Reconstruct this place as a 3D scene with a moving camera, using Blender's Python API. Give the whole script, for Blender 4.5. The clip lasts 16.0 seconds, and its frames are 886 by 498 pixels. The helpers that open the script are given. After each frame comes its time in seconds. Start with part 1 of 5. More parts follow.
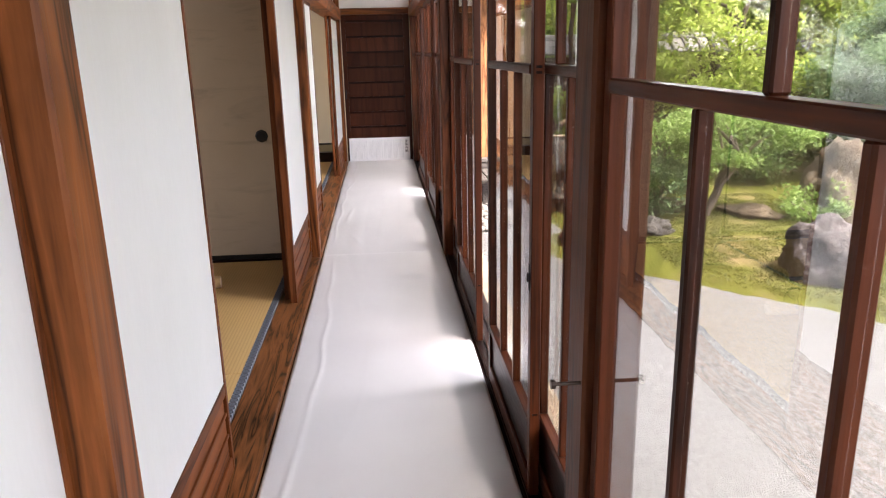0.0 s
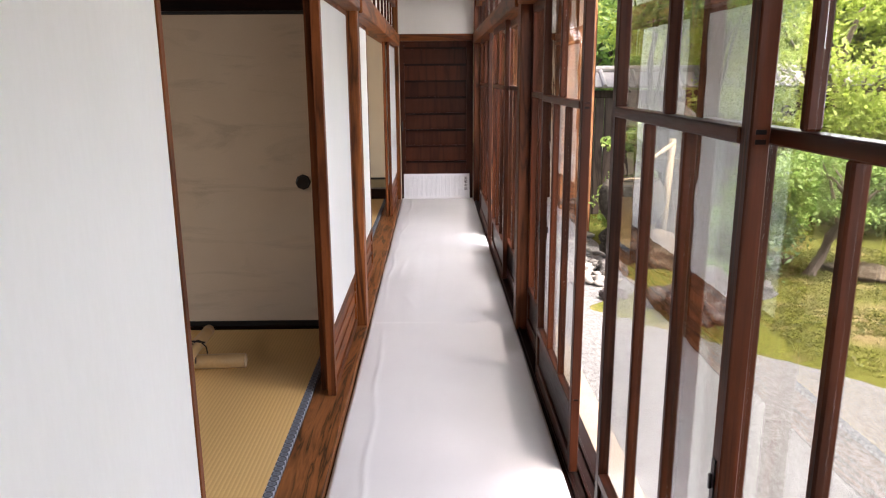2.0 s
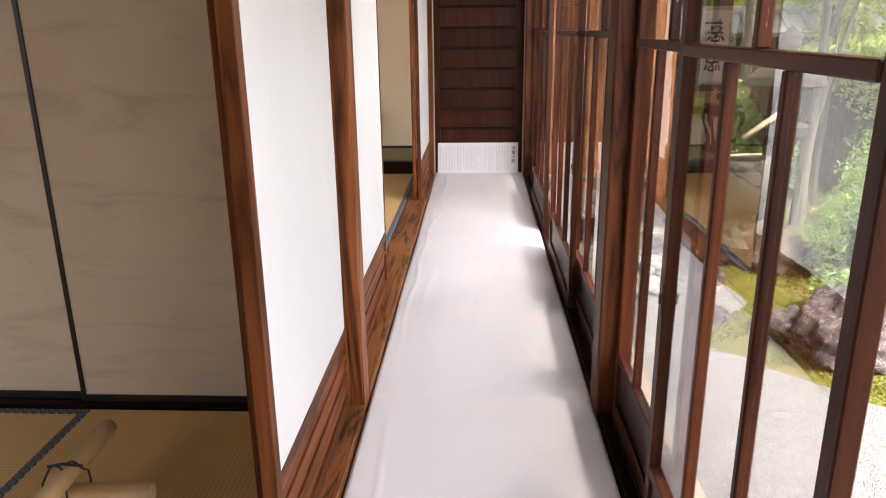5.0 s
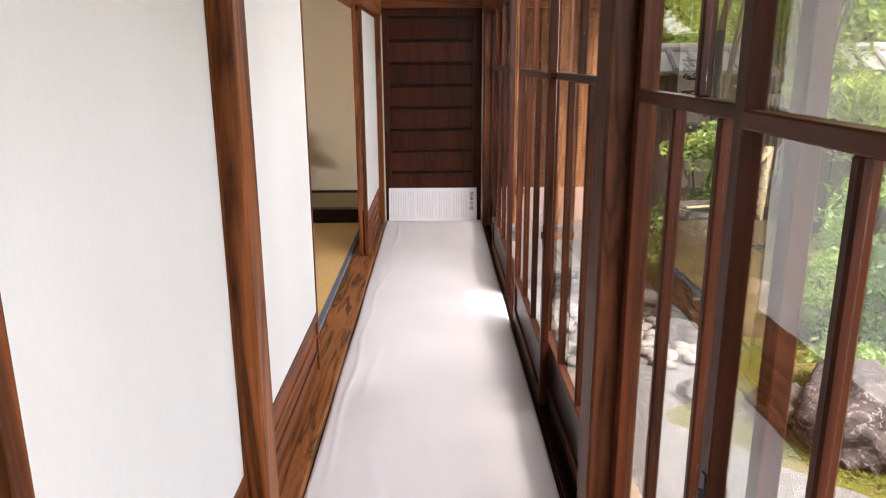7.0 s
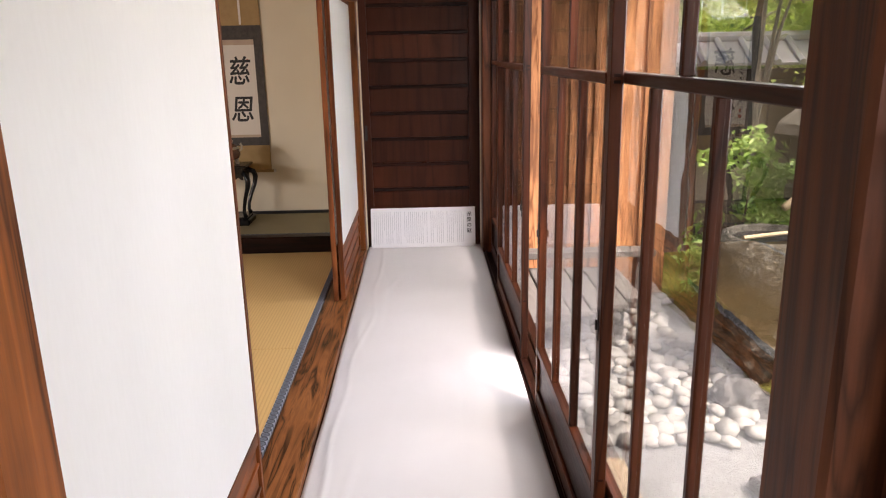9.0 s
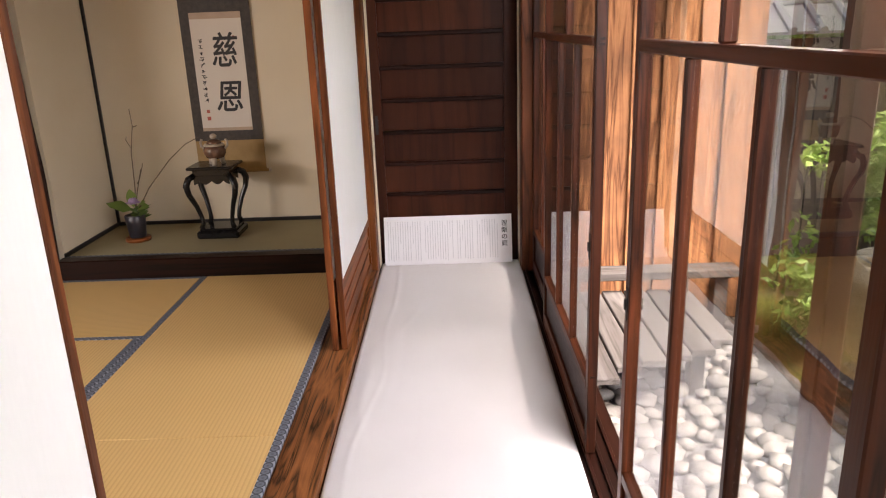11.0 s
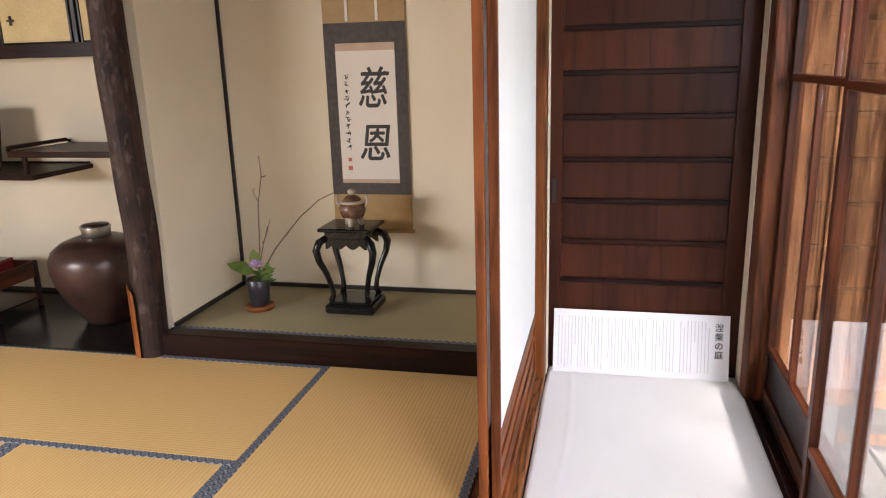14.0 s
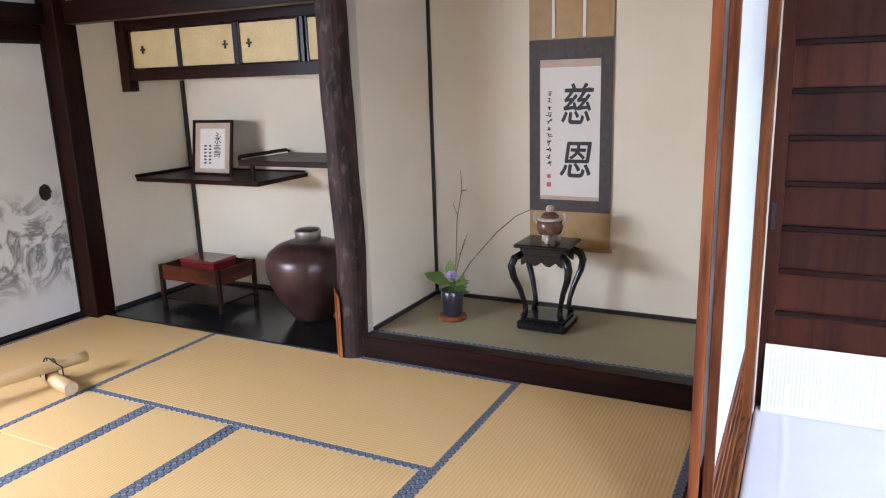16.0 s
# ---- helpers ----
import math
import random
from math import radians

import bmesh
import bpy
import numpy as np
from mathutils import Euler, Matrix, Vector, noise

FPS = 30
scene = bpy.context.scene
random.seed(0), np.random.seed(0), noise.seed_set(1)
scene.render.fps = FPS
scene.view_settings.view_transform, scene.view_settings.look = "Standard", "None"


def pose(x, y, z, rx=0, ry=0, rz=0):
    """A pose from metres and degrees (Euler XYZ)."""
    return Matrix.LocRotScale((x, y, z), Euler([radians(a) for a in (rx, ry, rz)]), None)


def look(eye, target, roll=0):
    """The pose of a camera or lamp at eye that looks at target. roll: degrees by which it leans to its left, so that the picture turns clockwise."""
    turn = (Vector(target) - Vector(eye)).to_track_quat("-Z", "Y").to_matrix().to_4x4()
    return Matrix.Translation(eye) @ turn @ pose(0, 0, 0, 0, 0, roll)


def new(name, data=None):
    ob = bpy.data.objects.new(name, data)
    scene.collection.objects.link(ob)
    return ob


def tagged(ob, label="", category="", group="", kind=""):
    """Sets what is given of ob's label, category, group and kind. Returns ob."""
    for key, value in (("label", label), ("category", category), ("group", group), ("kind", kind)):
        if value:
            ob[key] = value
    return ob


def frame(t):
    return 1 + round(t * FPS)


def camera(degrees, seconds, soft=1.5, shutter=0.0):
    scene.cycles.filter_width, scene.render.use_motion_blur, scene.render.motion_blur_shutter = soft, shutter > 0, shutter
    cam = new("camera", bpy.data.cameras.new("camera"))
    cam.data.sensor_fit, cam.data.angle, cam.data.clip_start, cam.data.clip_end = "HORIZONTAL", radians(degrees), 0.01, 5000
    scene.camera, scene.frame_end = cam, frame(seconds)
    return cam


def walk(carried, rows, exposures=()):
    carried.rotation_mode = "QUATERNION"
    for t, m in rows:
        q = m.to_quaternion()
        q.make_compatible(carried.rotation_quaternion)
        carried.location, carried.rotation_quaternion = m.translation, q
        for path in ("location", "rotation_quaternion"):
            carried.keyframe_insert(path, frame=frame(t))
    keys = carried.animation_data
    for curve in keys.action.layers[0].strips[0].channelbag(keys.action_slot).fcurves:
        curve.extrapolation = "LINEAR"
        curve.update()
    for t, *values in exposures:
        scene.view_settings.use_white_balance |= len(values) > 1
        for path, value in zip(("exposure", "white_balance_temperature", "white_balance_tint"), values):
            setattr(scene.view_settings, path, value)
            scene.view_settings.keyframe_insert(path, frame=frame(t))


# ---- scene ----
cam = camera(63.2, 16.0, soft=1.15)
PATH = [
    (0, (0.037, 0.653, 1.482), (0.19, 2.574, 0.948), -1.3),
    (0.5, (0.037, 0.815, 1.503), (0.085, 2.744, 0.977), -1.3),
    (1, (-0.027, 1.047, 1.495), (0.017, 2.982, 0.994), -1.0),
    (1.5, (-0.048, 1.309, 1.508), (-0.015, 3.251, 1.034), -0.5),
    (2, (-0.034, 1.589, 1.518), (-0.013, 3.534, 1.054), -0.4),
    (2.5, (-0.06, 1.88, 1.49), (-0.056, 3.825, 1.021), -0.4),
    (3, (-0.099, 2.147, 1.494), (-0.108, 4.087, 1.005), -0.3),
    (5.5, (0.002, 3.397, 1.476), (-0.105, 5.303, 0.88), -0.9),
    (6, (-0.062, 3.507, 1.484), (-0.142, 5.418, 0.899), -1.8),
    (6.5, (-0.028, 3.738, 1.475), (-0.036, 5.66, 0.923), -0.7),
    (7, (0.03, 3.972, 1.507), (0.046, 5.906, 0.997), -0.3),
    (7.5, (0.006, 4.232, 1.507), (0.046, 6.171, 1.018), -0.5),
    (8, (0.005, 4.513, 1.519), (0.051, 6.452, 1.031), -0.7),
    (8.5, (0.035, 4.809, 1.524), (0.086, 6.746, 1.028), -0.7),
    (9, (0.015, 5.091, 1.506), (0.06, 7.021, 0.984), -1.1),
    (11.5, (0.029, 6.445, 1.496), (-0.039, 8.355, 0.907), -2.1),
    (12, (-0.007, 6.677, 1.504), (-0.126, 8.585, 0.918), -1.9),
    (12.5, (-0.101, 6.898, 1.507), (-0.279, 8.808, 0.941), -1.7),
    (13, (-0.132, 7.092, 1.511), (-0.387, 8.998, 0.963), -1.6),
    (13.5, (-0.132, 7.246, 1.513), (-0.487, 9.145, 0.995), -1.3),
    (14, (-0.194, 7.299, 1.535), (-0.629, 9.185, 1.033), -1.6),
    (14.5, (-0.26, 7.307, 1.543), (-0.799, 9.171, 1.058), -1.8),
    (15, (-0.274, 7.297, 1.56), (-0.927, 9.126, 1.084), -1.8),
    (15.5, (-0.294, 7.294, 1.559), (-1.066, 9.08, 1.096), -1.7),
    (16, (-0.318, 7.28, 1.556), (-1.204, 9.014, 1.102), -1.8),
]
walk(cam, [(t, look(eye, target, roll)) for t, eye, target, roll in PATH],
     exposures=[(0, 2.22, 6700, 19), (3.0, 2.25, 6700, 19), (6.0, 2.40, 6850, 21), (7.5, 2.25, 6850, 19), (9.0, 2.25, 6900, 21), (11.5, 2.37, 7000, 22), (12.5, 2.58, 6950, 20), (13.5, 2.85, 6650, 17), (14.5, 2.97, 6050, 18), (16.0, 3.14, 5250, 16)])

# ---- world and sun ----
world = bpy.data.worlds.new("sky")
scene.world = world
world.use_nodes = True
wn = world.node_tree
sky = wn.nodes.new("ShaderNodeTexSky")
sky.sky_type = "NISHITA"
sky.sun_disc = False
sky.sun_elevation, sky.sun_rotation = radians(58), radians(141)
sky.air_density, sky.dust_density, sky.ozone_density = 1.0, 4.0, 1.0
wn.links.new(sky.outputs[0], wn.nodes["Background"].inputs[0])
wn.nodes["Background"].inputs[1].default_value = 0.15
sun = new("sun", bpy.data.lights.new("sun", "SUN"))
sun.data.energy, sun.data.angle, sun.data.color = 5.0, radians(22), (1.0, 0.96, 0.90)
sun.matrix_world = look((9, -11, 23), (0, 0, 0))
# added area lamps under the eaves, standing in for the garden's bright sky
for ya, yb, per, tx, dy in ((-1.4, 2.1, 6.8, -0.2, 0), (2.3, 5.8, 6.4, -0.2, 0), (5.95, 8.35, 7.2, -3.4, 1.8), (8.4, 10.5, 4.8, -0.2, 0)):
    lamp = new("sky_light", bpy.data.lights.new("sky_light", "AREA"))
    lamp.data.shape, lamp.data.size, lamp.data.size_y = "RECTANGLE", 0.5, yb - ya
    lamp.data.energy, lamp.data.color = per * (yb - ya), (0.97, 0.98, 1.0)
    lamp.matrix_world = look((0.98, (ya + yb) / 2, 2.28), (tx, (ya + yb) / 2 + dy, 0.6))

# fill lamps at openings added in the unseen west wall, to brighten both rooms
for y, tx, ty, tz, watts in ((7.02, -3.9, 7.9, 0.0, 30), (3.0, -2.9, 3.9, 0.9, 5)):
    lamp = new("sky_light", bpy.data.lights.new("sky_light", "AREA"))
    lamp.data.shape, lamp.data.size, lamp.data.size_y = "RECTANGLE", 1.8, 0.6
    lamp.data.energy, lamp.data.color = watts, (1.0, 0.975, 0.94)
    lamp.matrix_world = look((-4.74, y, 1.6), (tx, ty, tz))


# ---- materials ----
def mat(name):
    m = bpy.data.materials.new(name)
    m.use_nodes = True
    t = m.node_tree
    return m, t, t.nodes["Principled BSDF"]


def node(t, kind, **vals):
    n = t.nodes.new(kind)
    for k, v in vals.items():
        n.inputs[k].default_value = v
    return n


def ramp(t, fac, stops):
    r = t.nodes.new("ShaderNodeValToRGB")
    while len(r.color_ramp.elements) < len(stops):
        r.color_ramp.elements.new(0.5)
    for e, (p, c) in zip(r.color_ramp.elements, stops):
        e.position, e.color = p, (*c, 1)
    t.links.new(fac, r.inputs[0])
    return r.outputs[0]


def coords(t, scale=(1, 1, 1), spread=13.0):
    """Object coordinates, moved by a random amount for each object, then scaled."""
    c, i = t.nodes.new("ShaderNodeTexCoord"), t.nodes.new("ShaderNodeObjectInfo")
    k = node(t, "ShaderNodeMath")
    k.operation = "MULTIPLY"
    k.inputs[1].default_value = spread
    t.links.new(i.outputs["Random"], k.inputs[0])
    a = node(t, "ShaderNodeVectorMath")
    t.links.new(c.outputs["Object"], a.inputs[0])
    t.links.new(k.outputs[0], a.inputs[1])
    m = node(t, "ShaderNodeMapping", Scale=scale)
    t.links.new(a.outputs[0], m.inputs[0])
    return m.outputs[0]


def noise_tex(t, vec, scale, detail=4.0, rough=0.55, distort=0.0):
    n = node(t, "ShaderNodeTexNoise", Scale=scale, Detail=detail, Roughness=rough, Distortion=distort)
    t.links.new(vec, n.inputs["Vector"])
    return n.outputs[0]


def mixc(t, fac, a, b, how="MIX"):
    m = t.nodes.new("ShaderNodeMix")
    m.data_type, m.blend_type = "RGBA", how
    for s, v in ((0, fac), (6, a), (7, b)):
        if isinstance(v, (int, float)):
            m.inputs[s].default_value = v
        elif isinstance(v, tuple):
            m.inputs[s].default_value = (*v, 1)
        else:
            t.links.new(v, m.inputs[s])
    return m.outputs[2]


def bump(t, p, height, strength=0.2, dist=0.01):
    b = node(t, "ShaderNodeBump", Strength=strength, Distance=dist)
    t.links.new(height, b.inputs["Height"])
    t.links.new(b.outputs[0], p.inputs["Normal"])


def wood(name, dark, light, axis="z", rough=0.5, rings=9.0, wear=0.35, grey=None):
    """Sawn wood whose grain runs along one axis: growth rings, fine pores, worn patches."""
    m, t, p = mat(name)
    s = [1.0, 1.0, 1.0]
    s["xyz".index(axis)] = 0.07
    v = coords(t, tuple(s))
    rings_f = noise_tex(t, v, rings, 3, 0.5, 1.2)
    w = node(t, "ShaderNodeMath")
    w.operation = "MULTIPLY"
    w.inputs[1].default_value = 7.0
    t.links.new(rings_f, w.inputs[0])
    f = node(t, "ShaderNodeMath")
    f.operation = "PINGPONG"
    f.inputs[1].default_value = 1.0
    t.links.new(w.outputs[0], f.inputs[0])
    mid = tuple((a + b) / 2 for a, b in zip(dark, light))
    c = ramp(t, f.outputs[0], [(0.0, dark), (0.3, mid), (1.0, light)])
    fine = noise_tex(t, v, 170, 3, 0.6)
    c = mixc(t, 0.2, c, ramp(t, fine, [(0.3, dark), (0.7, light)]))
    blot = noise_tex(t, coords(t), 2.3, 4, 0.6)
    c = mixc(t, ramp(t, blot, [(0.4, (0, 0, 0)), (0.75, (wear,) * 3)]), c, grey or tuple(x * 0.45 for x in dark))
    oi, tone = t.nodes.new("ShaderNodeObjectInfo"), node(t, "ShaderNodeMapRange")
    tone.inputs[3].default_value, tone.inputs[4].default_value = 0.72, 1.22
    t.links.new(oi.outputs["Random"], tone.inputs[0])
    c = mixc(t, 1.0, c, tone.outputs[0], "MULTIPLY")
    t.links.new(c, p.inputs["Base Color"])
    r = node(t, "ShaderNodeMapRange")
    r.inputs[3].default_value, r.inputs[4].default_value = rough - 0.12, rough + 0.15
    t.links.new(fine, r.inputs[0])
    t.links.new(r.outputs[0], p.inputs["Roughness"])
    bump(t, p, mixc(t, 0.5, f.outputs[0], fine), 0.25, 0.002)
    p.inputs["Specular IOR Level"].default_value = 0.16
    return m


def plain(name, a, b, rough=0.6, scale=3.0, fine=60.0, metal=0.0, relief=0.1, dist=0.003, coat=0.0, spec=0.5):
    """A surface of two close tones, mottled at two scales."""
    m, t, p = mat(name)
    v = coords(t)
    big, small = noise_tex(t, v, scale, 4), noise_tex(t, v, fine, 3)
    c = mixc(t, 0.35, ramp(t, big, [(0.3, a), (0.7, b)]), ramp(t, small, [(0.3, a), (0.7, b)]))
    t.links.new(c, p.inputs["Base Color"])
    p.inputs["Roughness"].default_value, p.inputs["Metallic"].default_value = rough, metal
    p.inputs["Coat Weight"].default_value = coat
    p.inputs["Specular IOR Level"].default_value = spec
    if relief:
        bump(t, p, small, relief, dist)
    return m


POST = {a: wood("post_wood_" + a, (0.030, 0.008, 0.0035), (0.31, 0.098, 0.026), a, 0.42) for a in "xyz"}
DOORW = {a: wood("door_wood_" + a, (0.013, 0.004, 0.002), (0.095, 0.024, 0.008), a, 0.38) for a in "xyz"}
SHOJIW = {a: wood("shoji_wood_" + a, (0.055, 0.015, 0.005), (0.25, 0.076, 0.022), a, 0.5) for a in "xyz"}
RPOSTW = wood("garden_post_wood", (0.026, 0.008, 0.004), (0.15, 0.048, 0.019), "z", 0.45)
SILLW = wood("sill_wood", (0.004, 0.002, 0.0015), (0.40, 0.15, 0.05), "y", 0.4, 22.0, 0.3)
DARKW = {a: wood("dark_wood_" + a, (0.0035, 0.0015, 0.001), (0.024, 0.006, 0.003), a, 0.36, 8.0, 0.3) for a in "xyz"}
ENDX, ENDZ = (wood("end_door_wood_" + a, (0.026, 0.007, 0.0035), (0.066, 0.018, 0.008), a, 0.34, 5.0, 0.3) for a in "xz")
CEDAR = wood("cedar_boards", (0.10, 0.033, 0.013), (0.54, 0.25, 0.112), "z", 0.8, 14.0, 0.7, (0.12, 0.06, 0.034))
GREYW = wood("weathered_deck_wood", (0.045, 0.039, 0.035), (0.13, 0.118, 0.108), "y", 0.85, 9.0, 0.4, (0.09, 0.075, 0.063))
GREYX = wood("weathered_beam_wood", (0.045, 0.039, 0.035), (0.13, 0.118, 0.108), "x", 0.85, 9.0, 0.4, (0.09, 0.075, 0.063))
LACQUER = plain("black_lacquer", (0.006, 0.006, 0.006), (0.012, 0.011, 0.011), 0.22, 4, 90, 0, 0.02, 0.001, 0.0, 0.3)
BLACKW = plain("black_painted_wood", (0.008, 0.007, 0.007), (0.016, 0.014, 0.013), 0.4, 4, 120, 0, 0.1, 0.001)
PLASTER = plain("cream_plaster", (0.68, 0.60, 0.45), (0.76, 0.69, 0.545), 0.9, 1.5, 140, 0, 0.15, 0.002)
WHITEWALL = plain("white_plaster", (0.72, 0.70, 0.66), (0.80, 0.78, 0.74), 0.9, 1.5, 140, 0, 0.15, 0.002)
CLOTH = plain("white_cloth", (0.61, 0.595, 0.58), (0.70, 0.685, 0.67), 0.92, 1.2, 420, 0, 0.25, 0.001)


def paper_mat():
    m, t, p = mat("shoji_paper")
    v = coords(t, (1, 1, 0.35))
    big, fib = noise_tex(t, v, 1.7, 3), noise_tex(t, coords(t, (1, 1, 0.2)), 95, 4)
    c = mixc(t, 0.2, ramp(t, big, [(0.3, (0.78, 0.78, 0.765)), (0.7, (0.85, 0.85, 0.84))]), ramp(t, fib, [(0.3, (0.76, 0.76, 0.745)), (0.7, (0.86, 0.86, 0.85))]))
    t.links.new(c, p.inputs["Base Color"])
    p.inputs["Roughness"].default_value = 0.9
    tr = t.nodes.new("ShaderNodeBsdfTranslucent")
    t.links.new(c, tr.inputs[0])
    mx = node(t, "ShaderNodeMixShader", Fac=0.25)
    t.links.new(p.outputs[0], mx.inputs[1])
    t.links.new(tr.outputs[0], mx.inputs[2])
    t.links.new(mx.outputs[0], t.nodes["Material Output"].inputs[0])
    bump(t, p, fib, 0.04, 0.001)
    return m


def glass_mat():
    m, t, p = mat("old_window_glass")
    t.nodes.remove(p)
    g, tr = t.nodes.new("ShaderNodeBsdfGlossy"), t.nodes.new("ShaderNodeBsdfTransparent")
    g.inputs["Roughness"].default_value = 0.0
    tr.inputs[0].default_value = (0.96, 0.975, 0.965, 1)
    lw = node(t, "ShaderNodeLayerWeight", Blend=0.5)
    pw = node(t, "ShaderNodeMath")
    pw.operation = "POWER"
    pw.inputs[1].default_value = 3.0
    t.links.new(lw.outputs["Facing"], pw.inputs[0])
    k = node(t, "ShaderNodeMapRange")
    k.inputs[3].default_value, k.inputs[4].default_value = 0.08, 0.8
    t.links.new(pw.outputs[0], k.inputs[0])
    mx = t.nodes.new("ShaderNodeMixShader")
    t.links.new(k.outputs[0], mx.inputs[0])
    t.links.new(tr.outputs[0], mx.inputs[1])
    t.links.new(g.outputs[0], mx.inputs[2])
    b = node(t, "ShaderNodeBump", Strength=0.03, Distance=0.01)
    t.links.new(noise_tex(t, coords(t, (1, 1, 0.5)), 7, 2), b.inputs["Height"])
    t.links.new(b.outputs[0], g.inputs["Normal"])
    t.links.new(mx.outputs[0], t.nodes["Material Output"].inputs[0])
    return m


def tatami_mat(axis):
    """Woven rush: fine ribs across one axis, with faded patches."""
    m, t, p = mat("tatami_rush_" + axis)
    v = coords(t)
    w = node(t, "ShaderNodeTexWave", Scale=18.0, Distortion=0.25, Detail=2.0)
    w.bands_direction = axis.upper()
    w.inputs["Detail Scale"].default_value = 3.0
    t.links.new(v, w.inputs["Vector"])
    big = noise_tex(t, v, 1.6, 4)
    fine = noise_tex(t, coords(t, (6, 1, 1) if axis == "y" else (1, 6, 1)), 90, 3)
    c = ramp(t, w.outputs[1], [(0.0, (0.56, 0.335, 0.105)), (0.5, (0.69, 0.435, 0.155))])
    c = mixc(t, 0.3, c, ramp(t, fine, [(0.3, (0.50, 0.33, 0.13)), (0.7, (0.68, 0.47, 0.21))]))
    c = mixc(t, ramp(t, big, [(0.35, (0, 0, 0)), (0.8, (0.3,) * 3)]), c, (0.60, 0.42, 0.19))
    t.links.new(c, p.inputs["Base Color"])
    p.inputs["Roughness"].default_value = 0.6
    bump(t, p, w.outputs[1], 0.3, 0.002)
    return m


PAPER, GLASS = paper_mat(), glass_mat()
TATAMI = {a: tatami_mat(a) for a in "xy"}


def gravel_mat():
    m, t, p = mat("raked_white_gravel")
    v = coords(t, spread=0.0)
    vo = node(t, "ShaderNodeTexVoronoi", Scale=130.0)
    t.links.new(v, vo.inputs["Vector"])
    c = ramp(t, noise_tex(t, v, 110, 3), [(0.38, (0.07, 0.068, 0.065)), (0.62, (0.36, 0.355, 0.35))])
    c = mixc(t, 0.35, c, ramp(t, noise_tex(t, v, 2.2, 5), [(0.3, (0.20, 0.195, 0.19)), (0.7, (0.27, 0.266, 0.262))]))
    c = mixc(t, 0.55, c, ramp(t, noise_tex(t, coords(t, (1.6, 0.7, 1), 0.0), 24, 5, 0.7), [(0.35, (0.11, 0.108, 0.10)), (0.6, (0.33, 0.326, 0.318))]))
    t.links.new(c, p.inputs["Base Color"])
    p.inputs["Roughness"].default_value = 0.95
    w = node(t, "ShaderNodeTexWave", Scale=2.2, Distortion=3.5, Detail=2.0)
    w.bands_direction = "DIAGONAL"
    t.links.new(v, w.inputs["Vector"])
    bump(t, p, mixc(t, 0.45, vo.outputs[0], w.outputs[1]), 1.0, 0.05)
    return m


GRAVEL = gravel_mat()
BARK = plain("bark", (0.05, 0.036, 0.028), (0.15, 0.115, 0.09), 0.95, 6, 50, 0, 0.8, 0.01)


# ---- building helpers ----
def bx(bm, x0, x1, y0, y1, z0, z1, b=0.0):
    vs = [bm.verts.new((x, y, z)) for x in (x0, x1) for y in (y0, y1) for z in (z0, z1)]
    fs = [bm.faces.new([vs[i] for i in q]) for q in ((0, 1, 3, 2), (4, 6, 7, 5), (0, 4, 5, 1), (2, 3, 7, 6), (0, 2, 6, 4), (1, 5, 7, 3))]
    if b:
        es = list({e for f in fs for e in f.edges})
        bmesh.ops.bevel(bm, geom=es, offset=b, segments=1, affect="EDGES")
    return bm


def box(*a):
    return bx(bmesh.new(), *a)


def part(name, bm, material, parent=None, label="", smooth=False):
    me = bpy.data.meshes.new(name)
    if isinstance(bm, bmesh.types.BMesh):
        bm.normal_update()
        bm.to_mesh(me)
        bm.free()
    else:
        me.from_pydata(*bm)
    me.materials.append(material)
    if smooth:
        me.polygons.foreach_set("use_smooth", [True] * len(me.polygons))
    ob = new(name, me)
    if parent is not None:
        ob.parent = parent
        if parent.type == "EMPTY":
            ob.matrix_parent_inverse = parent.matrix_world.inverted()
    if label:
        tagged(ob, label)
    return ob


def thing(name, label, category, at=(0, 0, 0), group="", kind=""):
    e = new(name)
    e.empty_display_size = 0.1
    e.matrix_world = Matrix.Translation(at)
    bpy.context.view_layer.update()
    return tagged(e, label, category, group, kind)


def setting(name, bm, material, label, category):
    return tagged(part(name, bm, material), label, category, kind="structure")


def lathe(profile, n=32, at=(0, 0, 0), bm=None):
    bm = bm or bmesh.new()
    rows = [[bm.verts.new((at[0] + r * math.cos(2 * math.pi * i / n), at[1] + r * math.sin(2 * math.pi * i / n), at[2] + z)) for i in range(n)] for r, z in profile]
    for a, b in zip(rows, rows[1:]):
        for i in range(n):
            bm.faces.new((a[i], a[(i + 1) % n], b[(i + 1) % n], b[i]))
    bm.faces.new(rows[0][::-1])
    bm.faces.new(rows[-1])
    return bm


def tube(points, radii, n=8, bm=None, wob=0.0):
    bm = bm or bmesh.new()
    pts = [Vector(p) for p in points]
    rows = []
    for k, p in enumerate(pts):
        d = (pts[min(k + 1, len(pts) - 1)] - pts[max(k - 1, 0)]).normalized()
        u = d.cross(Vector((0.31, 0.95, 0.05))).normalized()
        w = d.cross(u)
        r = radii[k] if isinstance(radii, (list, tuple)) else radii
        rows.append([bm.verts.new(p + (u * math.cos(2 * math.pi * i / n) + w * math.sin(2 * math.pi * i / n)) * r * (1 + wob * random.uniform(-1, 1))) for i in range(n)])
    for a, b in zip(rows, rows[1:]):
        for i in range(n):
            bm.faces.new((a[i], a[(i + 1) % n], b[(i + 1) % n], b[i]))
    bm.faces.new(rows[0][::-1])
    bm.faces.new(rows[-1])
    return bm


